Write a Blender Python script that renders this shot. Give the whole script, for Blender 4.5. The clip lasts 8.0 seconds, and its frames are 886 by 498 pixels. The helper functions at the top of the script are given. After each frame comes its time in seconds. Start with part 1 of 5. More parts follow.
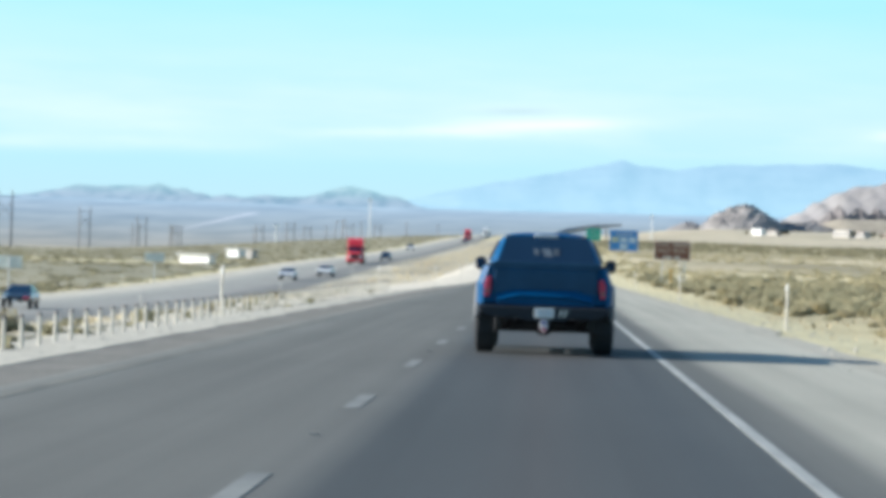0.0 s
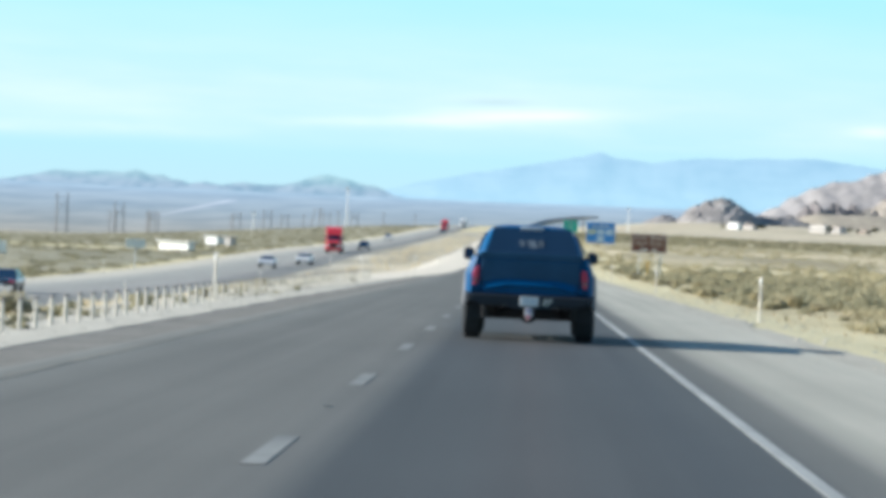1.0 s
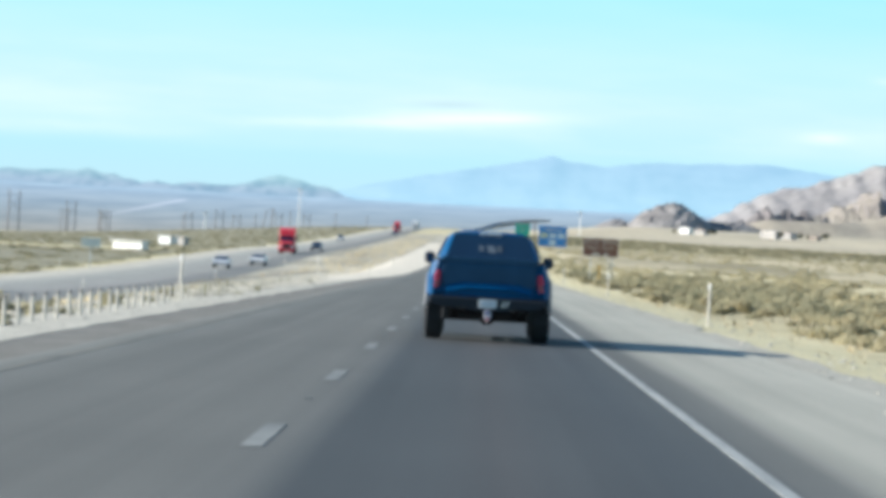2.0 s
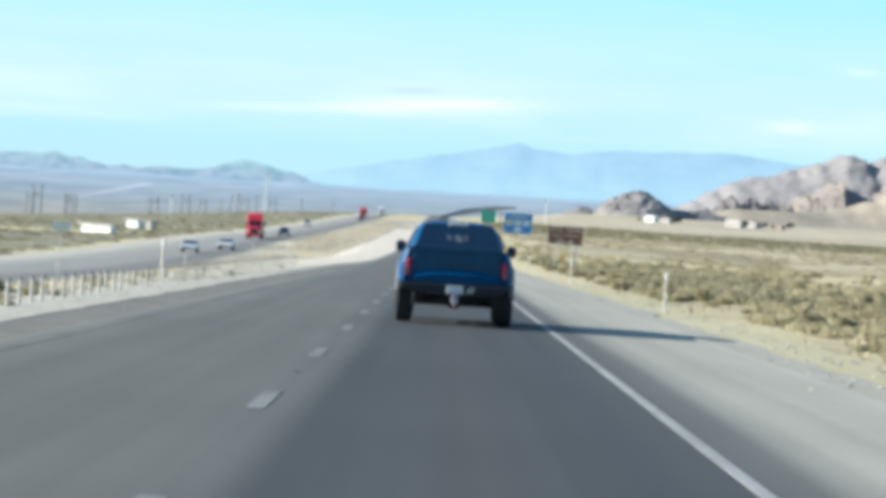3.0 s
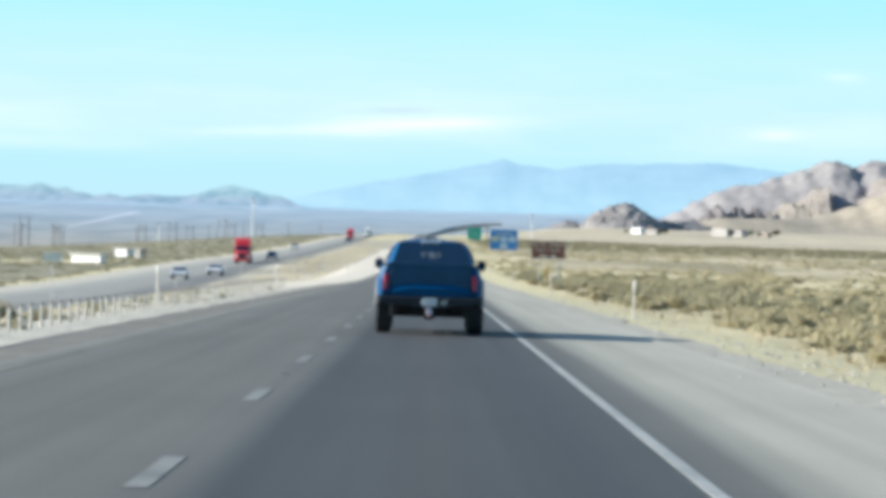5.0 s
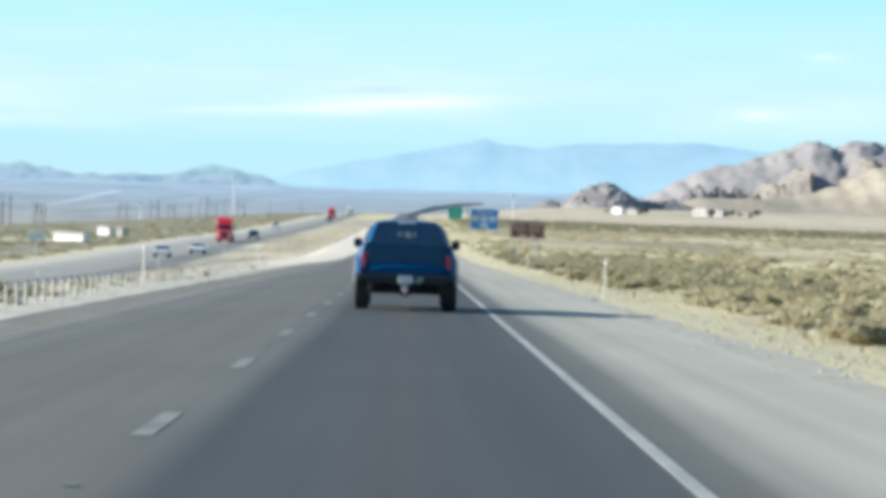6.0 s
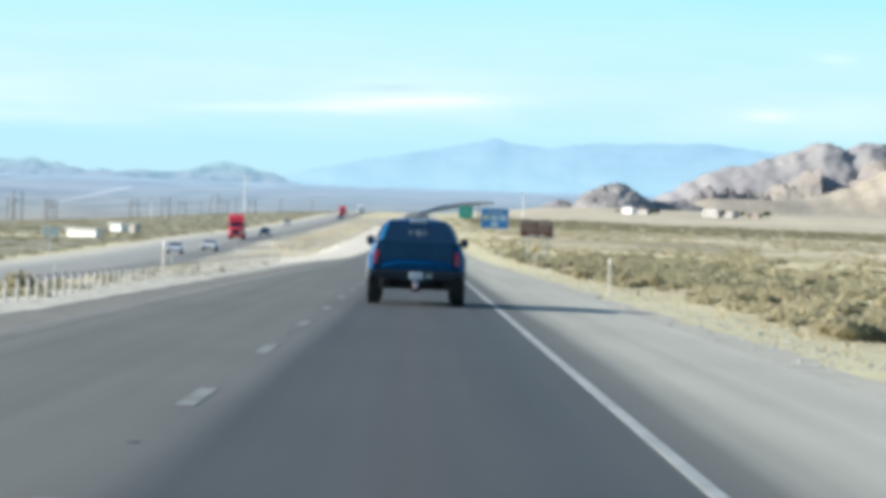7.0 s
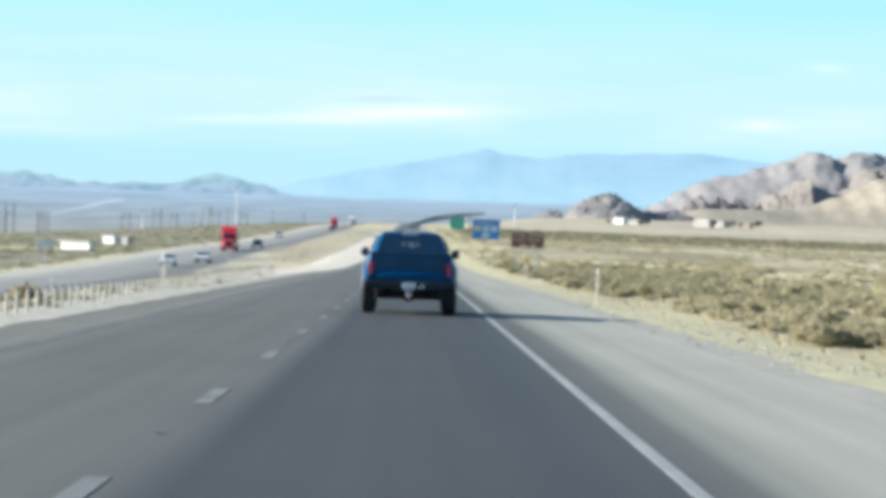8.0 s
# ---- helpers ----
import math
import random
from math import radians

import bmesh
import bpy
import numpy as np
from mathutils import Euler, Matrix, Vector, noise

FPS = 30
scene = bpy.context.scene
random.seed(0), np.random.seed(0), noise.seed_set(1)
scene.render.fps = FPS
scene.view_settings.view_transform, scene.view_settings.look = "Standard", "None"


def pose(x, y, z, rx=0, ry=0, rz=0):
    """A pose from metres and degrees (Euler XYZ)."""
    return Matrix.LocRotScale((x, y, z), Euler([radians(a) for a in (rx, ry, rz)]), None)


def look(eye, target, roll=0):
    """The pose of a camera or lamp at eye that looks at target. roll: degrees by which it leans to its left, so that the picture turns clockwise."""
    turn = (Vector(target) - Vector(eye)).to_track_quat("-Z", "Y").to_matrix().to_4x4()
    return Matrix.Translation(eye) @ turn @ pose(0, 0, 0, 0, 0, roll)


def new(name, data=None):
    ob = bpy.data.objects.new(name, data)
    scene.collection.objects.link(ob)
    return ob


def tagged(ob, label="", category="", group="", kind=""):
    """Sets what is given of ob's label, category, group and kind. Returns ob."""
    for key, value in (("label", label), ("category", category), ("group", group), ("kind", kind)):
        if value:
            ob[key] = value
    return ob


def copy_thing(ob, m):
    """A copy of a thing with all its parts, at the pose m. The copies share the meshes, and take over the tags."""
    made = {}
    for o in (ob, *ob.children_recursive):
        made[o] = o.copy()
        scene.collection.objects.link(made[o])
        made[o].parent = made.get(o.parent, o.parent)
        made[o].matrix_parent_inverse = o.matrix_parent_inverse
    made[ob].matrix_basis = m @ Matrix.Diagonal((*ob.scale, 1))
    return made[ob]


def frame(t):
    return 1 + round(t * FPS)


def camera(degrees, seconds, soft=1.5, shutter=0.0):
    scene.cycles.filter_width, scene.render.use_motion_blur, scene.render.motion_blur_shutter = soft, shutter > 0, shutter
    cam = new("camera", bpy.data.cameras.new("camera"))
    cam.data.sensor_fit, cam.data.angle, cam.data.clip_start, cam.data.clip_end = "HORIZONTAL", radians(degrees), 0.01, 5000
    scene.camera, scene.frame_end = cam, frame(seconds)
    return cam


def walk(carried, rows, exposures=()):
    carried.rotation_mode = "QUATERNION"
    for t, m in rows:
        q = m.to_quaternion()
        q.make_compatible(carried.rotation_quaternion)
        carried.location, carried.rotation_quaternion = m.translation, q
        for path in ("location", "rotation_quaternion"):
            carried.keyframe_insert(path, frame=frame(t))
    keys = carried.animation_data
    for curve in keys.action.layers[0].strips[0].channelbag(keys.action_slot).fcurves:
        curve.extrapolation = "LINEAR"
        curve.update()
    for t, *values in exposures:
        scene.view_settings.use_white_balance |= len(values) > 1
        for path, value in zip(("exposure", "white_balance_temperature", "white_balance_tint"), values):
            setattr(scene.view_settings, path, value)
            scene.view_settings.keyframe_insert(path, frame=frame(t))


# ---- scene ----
# ---- camera ----
cam = camera(16.46, 8.0, soft=5.2)
walk(cam, [
    (0, look((-0.003, 25.00, 1.464), (-34.08, 1025.00, 6.18), 1.86)),
    (0.5, look((-0.082, 23.28, 1.476), (-26.17, 1023.28, 9.16), 1.79)),
    (1, look((-0.156, 22.37, 1.452), (-26.40, 1022.37, 3.20), 2.60)),
    (1.5, look((-0.233, 21.19, 1.459), (-25.06, 1021.19, 1.46), 1.91)),
    (1.7, look((-0.266, 20.85, 1.467), (-12.27, 1020.85, 5.96), 2.90)),
    (2.8, look((-0.340, 16.57, 1.513), (-7.69, 1016.57, -1.17), 3.49)),
    (3, look((-0.353, 16.00, 1.521), (0.71, 1016.00, 0.82), 3.68)),
    (3.5, look((-0.234, 14.96, 1.513), (2.78, 1014.96, 2.91), 3.91)),
    (4, look((-0.160, 13.57, 1.512), (-4.64, 1013.57, 4.48), 3.37)),
    (4.5, look((-0.064, 12.44, 1.485), (-10.01, 1012.44, 6.37), 2.51)),
    (4.7, look((-0.081, 11.85, 1.477), (-1.45, 1011.85, 7.75), 2.20)),
    (5.8, look((0.029, 8.40, 1.485), (5.67, 1008.40, 1.10), 1.35)),
    (6, look((0.045, 7.84, 1.485), (10.95, 1007.84, 0.44), 1.90)),
    (6.5, look((0.055, 6.28, 1.474), (-10.37, 1006.28, 6.71), 1.41)),
    (7, look((0.046, 4.65, 1.464), (7.57, 1004.65, -0.11), 2.32)),
    (7.5, look((0.027, 3.15, 1.466), (-10.43, 1003.15, -6.56), 1.30)),
    (8, look((0.017, 2.05, 1.472), (10.14, 1002.05, 3.57), 2.09)),
], exposures=[(0.0, 0.8, 6150, 9), (8.0, 0.8, 6150, 9)])

# ---- world and sun ----
SUN_UP, SUN_LEFT = 21.5, 88.0
world = bpy.data.worlds.new("world")
scene.world = world
world.use_nodes = True
wn, wl = world.node_tree.nodes, world.node_tree.links
wn.clear()
w_out = wn.new("ShaderNodeOutputWorld")
w_bg = wn.new("ShaderNodeBackground")
w_sky = wn.new("ShaderNodeTexSky")
w_sky.sky_type = "NISHITA"
w_sky.sun_disc = False
w_sky.sun_elevation = radians(SUN_UP)
w_sky.sun_rotation = radians(360 - SUN_LEFT)
w_sky.air_density, w_sky.dust_density, w_sky.ozone_density = 1.0, 0.6, 2.0
w_co = wn.new("ShaderNodeTexCoord")
w_sep = wn.new("ShaderNodeSeparateXYZ")
wl.new(w_co.outputs["Generated"], w_sep.inputs[0])
# high thin cloud: white veils stretched along the horizon
w_map = wn.new("ShaderNodeMapping")
w_map.inputs["Scale"].default_value = (5.0, 5.0, 34.0)
w_map.inputs["Location"].default_value = (0.31, 0.0, 0.12)
wl.new(w_co.outputs["Generated"], w_map.inputs["Vector"])
w_no = wn.new("ShaderNodeTexNoise")
w_no.inputs["Scale"].default_value = 2.2
w_no.inputs["Detail"].default_value = 6.0
w_no.inputs["Roughness"].default_value = 0.55
wl.new(w_map.outputs[0], w_no.inputs["Vector"])
w_cr = wn.new("ShaderNodeValToRGB")
w_cr.color_ramp.elements[0].position, w_cr.color_ramp.elements[1].position = 0.40, 0.85
wl.new(w_no.outputs["Fac"], w_cr.inputs[0])
# the veil lies in a low band of the sky
w_band = wn.new("ShaderNodeValToRGB")
w_band.color_ramp.elements[0].position, w_band.color_ramp.elements[0].color = 0.030, (0, 0, 0, 1)
w_band.color_ramp.elements[1].position, w_band.color_ramp.elements[1].color = 0.043, (1, 1, 1, 1)
for w_p, w_v in ((0.054, 0.8), (0.070, 0.22), (0.12, 0.05)):
    w_band.color_ramp.elements.new(w_p).color = (w_v, w_v, w_v, 1)
wl.new(w_sep.outputs["Z"], w_band.inputs[0])


def sky_math(how, a, b=0.0, c=0.0):
    k = wn.new("ShaderNodeMath")
    k.operation = how
    for i, v in enumerate((a, b, c)):
        if isinstance(v, (int, float)):
            k.inputs[i].default_value = v
        else:
            wl.new(v, k.inputs[i])
    return k.outputs[0]


def cloud(cx, cz, wide, high, slope, dense):
    """A soft drawn-out cloud round one direction of the sky, frayed by the noise."""
    u = sky_math("DIVIDE", sky_math("SUBTRACT", w_sep.outputs["X"], cx), wide)
    v = sky_math("MULTIPLY_ADD", sky_math("SUBTRACT", w_sep.outputs["X"], cx), -slope, sky_math("SUBTRACT", w_sep.outputs["Z"], cz))
    v = sky_math("DIVIDE", v, high)
    d = sky_math("MULTIPLY_ADD", u, u, sky_math("MULTIPLY", v, v))
    fray = sky_math("MULTIPLY_ADD", w_no.outputs["Fac"], 2.2, -0.25)
    return sky_math("MULTIPLY", sky_math("MULTIPLY", sky_math("EXPONENT", sky_math("MULTIPLY", d, -1.0)), fray), dense)


w_veil = sky_math("MULTIPLY", sky_math("MULTIPLY", w_cr.outputs[0], w_band.outputs[0]), 0.55)
for w_c in ((-0.012, 0.0450, 0.034, 0.0028, 0.055, 0.55), (0.0, 0.0460, 0.018, 0.0016, 0.05, 0.45), (-0.05, 0.0425, 0.03, 0.0018, 0.05, 0.45), (0.1113, 0.0457, 0.007, 0.0016, 0.0, 0.5), (0.1321, 0.0648, 0.006, 0.0013, 0.0, 0.35), (-0.16, 0.0355, 0.05, 0.0025, 0.02, 0.35)):
    w_veil = sky_math("ADD", w_veil, cloud(*w_c))
w_veil = sky_math("MINIMUM", w_veil, 1.0)
# thin grey cloud above the bright streak
w_shade = sky_math("SUBTRACT", 1.0, cloud(-0.011, 0.0503, 0.011, 0.0011, 0.03, 0.10))
# the sky's own colour, deeper cyan overhead and paler towards the horizon
w_grad = wn.new("ShaderNodeValToRGB")
w_grad.color_ramp.elements[0].position, w_grad.color_ramp.elements[0].color = 0.0, (0.62, 0.86, 0.98, 1)
w_grad.color_ramp.elements[1].position, w_grad.color_ramp.elements[1].color = 0.42, (0.095, 0.203, 0.39, 1)
for w_p, w_c in ((0.032, (0.53, 0.90, 1.0, 1)), (0.05, (0.66, 0.95, 1.0, 1)), (0.07, (0.58, 0.95, 1.0, 1)), (0.092, (0.43, 0.93, 1.0, 1)), (0.13, (0.30, 0.7, 0.85, 1))):
    w_grad.color_ramp.elements.new(w_p).color = w_c
wl.new(w_sep.outputs["Z"], w_grad.inputs[0])
w_gs = wn.new("ShaderNodeVectorMath")
w_gs.operation = "SCALE"
w_gs.inputs["Scale"].default_value = 8.6
wl.new(w_grad.outputs[0], w_gs.inputs[0])
w_mix = wn.new("ShaderNodeMix")
w_mix.data_type = "RGBA"
w_mix.inputs["Factor"].default_value = 0.86
wl.new(w_sky.outputs[0], w_mix.inputs["A"])
wl.new(w_gs.outputs[0], w_mix.inputs["B"])
w_cl = wn.new("ShaderNodeMix")
w_cl.data_type = "RGBA"
w_cl.inputs["B"].default_value = (8.6, 9.2, 9.4, 1)
wl.new(w_veil, w_cl.inputs["Factor"])
wl.new(w_mix.outputs["Result"], w_cl.inputs["A"])
w_dim = wn.new("ShaderNodeVectorMath")
w_dim.operation = "SCALE"
wl.new(w_cl.outputs["Result"], w_dim.inputs[0])
wl.new(w_shade, w_dim.inputs["Scale"])
wl.new(w_dim.outputs[0], w_bg.inputs["Color"])
w_bg.inputs["Strength"].default_value = 0.07
wl.new(w_bg.outputs[0], w_out.inputs[0])

sun_data = bpy.data.lights.new("sun", "SUN")
sun_data.energy, sun_data.angle, sun_data.color = 5.0, radians(0.53), (1.0, 0.94, 0.85)
sun = new("sun", sun_data)
sun_way = Vector((-math.sin(radians(SUN_LEFT)) * math.cos(radians(SUN_UP)), math.cos(radians(SUN_LEFT)) * math.cos(radians(SUN_UP)), math.sin(radians(SUN_UP))))
sun.matrix_world = look(sun_way * 200, (0, 0, 0))


# ---- materials ----
def shader(name, rough=0.8, metal=0.0):
    m = bpy.data.materials.new(name)
    m.use_nodes = True
    b = m.node_tree.nodes["Principled BSDF"]
    b.inputs["Roughness"].default_value, b.inputs["Metallic"].default_value = rough, metal
    return m, m.node_tree.nodes, m.node_tree.links, b


def speck(n, l, co, scale, detail=5.0, stretch=(1, 1, 1)):
    """Noise in metres on the coordinates co."""
    mp = n.new("ShaderNodeMapping")
    mp.inputs["Scale"].default_value = stretch
    l.new(co, mp.inputs["Vector"])
    t = n.new("ShaderNodeTexNoise")
    t.inputs["Scale"].default_value, t.inputs["Detail"].default_value = scale, detail
    l.new(mp.outputs[0], t.inputs["Vector"])
    return t.outputs["Fac"]


def ramp(n, l, fac, stops):
    r = n.new("ShaderNodeValToRGB")
    e = r.color_ramp.elements
    e[0].position, e[0].color = stops[0][0], (*stops[0][1], 1)
    e[1].position, e[1].color = stops[-1][0], (*stops[-1][1], 1)
    for p, c in stops[1:-1]:
        e.new(p).color = (*c, 1)
    l.new(fac, r.inputs[0])
    return r.outputs[0]


def mixed(n, l, fac, a, b, how="MIX"):
    x = n.new("ShaderNodeMix")
    x.data_type, x.blend_type = "RGBA", how
    for key, value in (("Factor", fac), ("A", a), ("B", b)):
        if isinstance(value, (int, float)):
            x.inputs[key].default_value = value
        elif isinstance(value, tuple):
            x.inputs[key].default_value = (*value, 1)
        else:
            l.new(value, x.inputs[key])
    return x.outputs["Result"]


def bumped(n, l, b, fac, strength, distance):
    u = n.new("ShaderNodeBump")
    u.inputs["Strength"].default_value, u.inputs["Distance"].default_value = strength, distance
    l.new(fac, u.inputs["Height"])
    l.new(u.outputs[0], b.inputs["Normal"])


def plain(name, color, rough=0.6, metal=0.0, vary=0.18, scale=6.0, bump=0.0, coat=0.0):
    """A surface with grain and stains at two scales, on the thing's own coordinates."""
    m, n, l, b = shader(name, rough, metal)
    co = n.new("ShaderNodeTexCoord").outputs["Object"]
    big, fine = speck(n, l, co, scale * 0.25), speck(n, l, co, scale * 4)
    dark = tuple(c * (1 - vary) for c in color)
    lite = tuple(min(1, c * (1 + vary)) for c in color)
    c1 = ramp(n, l, big, [(0.3, dark), (0.7, lite)])
    c2 = ramp(n, l, fine, [(0.3, (1 - vary * 0.6,) * 3), (0.7, (1, 1, 1))])
    l.new(mixed(n, l, 1.0, c1, c2, "MULTIPLY"), b.inputs["Base Color"])
    rr = n.new("ShaderNodeMapRange")
    rr.inputs["To Min"].default_value, rr.inputs["To Max"].default_value = rough * 0.85, min(1, rough * 1.15)
    l.new(big, rr.inputs[0])
    l.new(rr.outputs[0], b.inputs["Roughness"])
    if coat:
        b.inputs["Coat Weight"].default_value, b.inputs["Coat Roughness"].default_value = coat, 0.06
    if bump:
        bumped(n, l, b, fine, bump, 0.02)
    return m


def by_place(name, stops, lo, hi, rough, streak=0.12, grain=0.25):
    """Asphalt whose tone changes across the road: old wheel tracks, oil, dust. Stops run over x from lo to hi metres."""
    m, n, l, b = shader(name, rough)
    pos = n.new("ShaderNodeNewGeometry").outputs["Position"]
    sep = n.new("ShaderNodeSeparateXYZ")
    l.new(pos, sep.inputs[0])
    wob = speck(n, l, pos, 1.0, 3.0, (0.5, 0.03, 0))
    add = n.new("ShaderNodeMath")
    add.operation = "MULTIPLY_ADD"
    l.new(wob, add.inputs[0])
    add.inputs[1].default_value = 0.35
    l.new(sep.outputs["X"], add.inputs[2])
    mr = n.new("ShaderNodeMapRange")
    mr.inputs["From Min"].default_value, mr.inputs["From Max"].default_value = lo + 0.17, hi + 0.17
    l.new(add.outputs[0], mr.inputs[0])
    base = ramp(n, l, mr.outputs[0], [((x - lo) / (hi - lo), c) for x, c in stops])
    st = ramp(n, l, speck(n, l, pos, 1.0, 4.0, (2.2, 0.02, 0)), [(0.3, (1 - streak,) * 3), (0.7, (1 + streak,) * 3)])
    b.inputs["Specular IOR Level"].default_value = 0.36
    gr = speck(n, l, pos, 60.0, 2.0)
    pa = ramp(n, l, speck(n, l, pos, 0.22, 4.0, (1.6, 0.5, 0)), [(0.35, (0.93,) * 3), (0.65, (1.05,) * 3)])
    c = mixed(n, l, 1.0, base, st, "MULTIPLY")
    c = mixed(n, l, 1.0, c, pa, "MULTIPLY")
    c = mixed(n, l, 1.0, c, ramp(n, l, gr, [(0.3, (1 - grain,) * 3), (0.7, (1 + grain * 0.6,) * 3)]), "MULTIPLY")
    l.new(c, b.inputs["Base Color"])
    bumped(n, l, b, gr, 0.25, 0.006)
    return m


def earth(name, stops, big, fine, rough=0.95, bump=0.4, flat=(1, 1, 1)):
    """Soil, gravel or rock on world coordinates: patches and grain."""
    m, n, l, b = shader(name, rough)
    pos = n.new("ShaderNodeNewGeometry").outputs["Position"]
    a = speck(n, l, pos, big, 6.0, flat)
    f = speck(n, l, pos, fine, 4.0, flat)
    c = ramp(n, l, a, stops)
    c = mixed(n, l, 1.0, c, ramp(n, l, f, [(0.3, (0.72,) * 3), (0.7, (1.12,) * 3)]), "MULTIPLY")
    l.new(c, b.inputs["Base Color"])
    bumped(n, l, b, f, bump, 0.05)
    return m


def haze_glow(name, low, high, z0, z1, shade, size, mids=(), streaks=0.025):
    """Far backdrop seen through kilometres of bright air: haze painted as a glow from foot to crest, with faint ridge
    shade painted in.
    """
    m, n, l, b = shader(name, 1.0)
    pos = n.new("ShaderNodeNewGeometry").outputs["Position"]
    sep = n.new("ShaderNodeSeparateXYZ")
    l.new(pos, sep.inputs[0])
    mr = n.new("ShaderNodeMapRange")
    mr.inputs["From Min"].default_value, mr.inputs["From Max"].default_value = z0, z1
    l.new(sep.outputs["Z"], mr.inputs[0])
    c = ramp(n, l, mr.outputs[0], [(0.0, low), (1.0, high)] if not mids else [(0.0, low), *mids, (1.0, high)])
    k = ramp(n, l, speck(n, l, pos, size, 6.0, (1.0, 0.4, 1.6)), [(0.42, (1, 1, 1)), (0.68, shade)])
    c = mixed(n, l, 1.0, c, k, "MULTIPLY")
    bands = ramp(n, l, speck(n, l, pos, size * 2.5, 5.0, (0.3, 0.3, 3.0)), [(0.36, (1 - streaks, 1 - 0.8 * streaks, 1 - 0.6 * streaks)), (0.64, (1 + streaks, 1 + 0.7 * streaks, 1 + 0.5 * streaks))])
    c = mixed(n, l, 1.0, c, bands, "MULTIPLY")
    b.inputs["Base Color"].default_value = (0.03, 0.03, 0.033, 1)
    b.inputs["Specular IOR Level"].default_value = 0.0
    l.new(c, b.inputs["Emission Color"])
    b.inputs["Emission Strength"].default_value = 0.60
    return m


M_ROAD = by_place("asphalt", [(-5.7, (0.26, 0.248, 0.212)), (-5.2, (0.19, 0.187, 0.165)), (-4.5, (0.152, 0.147, 0.129)), (-2.2, (0.149, 0.144, 0.127)), (-1.65, (0.134, 0.131, 0.118)), (-1.3, (0.063, 0.067, 0.068)), (-0.5, (0.066, 0.069, 0.069)), (0.0, (0.074, 0.071, 0.069)), (0.4, (0.067, 0.069, 0.069)), (1.2, (0.060, 0.065, 0.068)), (1.75, (0.074, 0.078, 0.077)), (2.0, (0.135, 0.133, 0.120)), (2.3, (0.150, 0.147, 0.130)), (2.55, (0.31, 0.297, 0.248)), (2.95, (0.41, 0.39, 0.322)), (4.9, (0.46, 0.437, 0.36))], -6, 5, 0.76)
M_ROAD2 = by_place("far_asphalt", [(-36.5, (0.46, 0.44, 0.38)), (-34.4, (0.40, 0.385, 0.335)), (-33.0, (0.35, 0.34, 0.305)), (-28.4, (0.32, 0.31, 0.28)), (-27.4, (0.225, 0.222, 0.206)), (-25.0, (0.215, 0.212, 0.198)), (-24.0, (0.28, 0.27, 0.24))], -37, -23, 0.85)
M_GRAVEL = earth("gravel", [(0.3, (0.50, 0.46, 0.375)), (0.55, (0.60, 0.555, 0.455)), (0.75, (0.68, 0.63, 0.525))], 0.7, 9.0, bump=0.6)
M_CREAM = earth("cream_gravel", [(0.3, (0.68, 0.60, 0.475)), (0.55, (0.77, 0.69, 0.555)), (0.75, (0.84, 0.76, 0.625))], 0.5, 6.0, bump=0.2)
M_STRAWBED = earth("straw_mat", [(0.3, (0.60, 0.52, 0.30)), (0.55, (0.72, 0.63, 0.37)), (0.75, (0.80, 0.705, 0.43))], 0.25, 3.0, bump=0.2)
M_FLAT = earth("desert_pavement", [(0.3, (0.45, 0.38, 0.26)), (0.5, (0.56, 0.475, 0.325)), (0.7, (0.70, 0.60, 0.42))], 0.02, 0.2, bump=0.08, flat=(1, 0.4, 1))
M_GRIT = earth("grey_grit", [(0.3, (0.36, 0.335, 0.275)), (0.55, (0.46, 0.43, 0.355)), (0.75, (0.55, 0.515, 0.425))], 0.9, 9.0, bump=0.6)
M_TAUPE = earth("dusty_verge", [(0.3, (0.165, 0.152, 0.128)), (0.55, (0.215, 0.20, 0.172)), (0.75, (0.27, 0.25, 0.215))], 0.5, 8.0, bump=0.5)
M_DESERT = earth("desert_soil", [(0.30, (0.36, 0.30, 0.175)), (0.43, (0.54, 0.46, 0.262)), (0.55, (0.69, 0.595, 0.35)), (0.75, (0.78, 0.68, 0.42))], 0.06, 0.9, bump=0.1, flat=(1, 0.45, 1))
M_ROCK = earth("rock", [(0.3, (0.19, 0.172, 0.165)), (0.5, (0.28, 0.258, 0.245)), (0.72, (0.40, 0.37, 0.345))], 0.05, 0.22, bump=0.8)

def slope_rock(name, rock, soil):
    """Bare rock where it is steep, pale tan talus where it lies flatter."""
    m, n, l, b = shader(name, 0.95)
    g = n.new("ShaderNodeNewGeometry")
    sep = n.new("ShaderNodeSeparateXYZ")
    l.new(g.outputs["Normal"], sep.inputs[0])
    flat = ramp(n, l, sep.outputs["Z"], [(0.62, (0, 0, 0)), (0.86, (1, 1, 1))])
    a = ramp(n, l, speck(n, l, g.outputs["Position"], 0.02, 6.0), rock)
    s = ramp(n, l, speck(n, l, g.outputs["Position"], 0.03, 6.0), soil)
    f = speck(n, l, g.outputs["Position"], 0.12, 4.0)
    c = mixed(n, l, 1.0, mixed(n, l, flat, a, s), ramp(n, l, f, [(0.3, (0.8,) * 3), (0.7, (1.1,) * 3)]), "MULTIPLY")
    l.new(c, b.inputs["Base Color"])
    bumped(n, l, b, f, 0.5, 0.5)
    return m


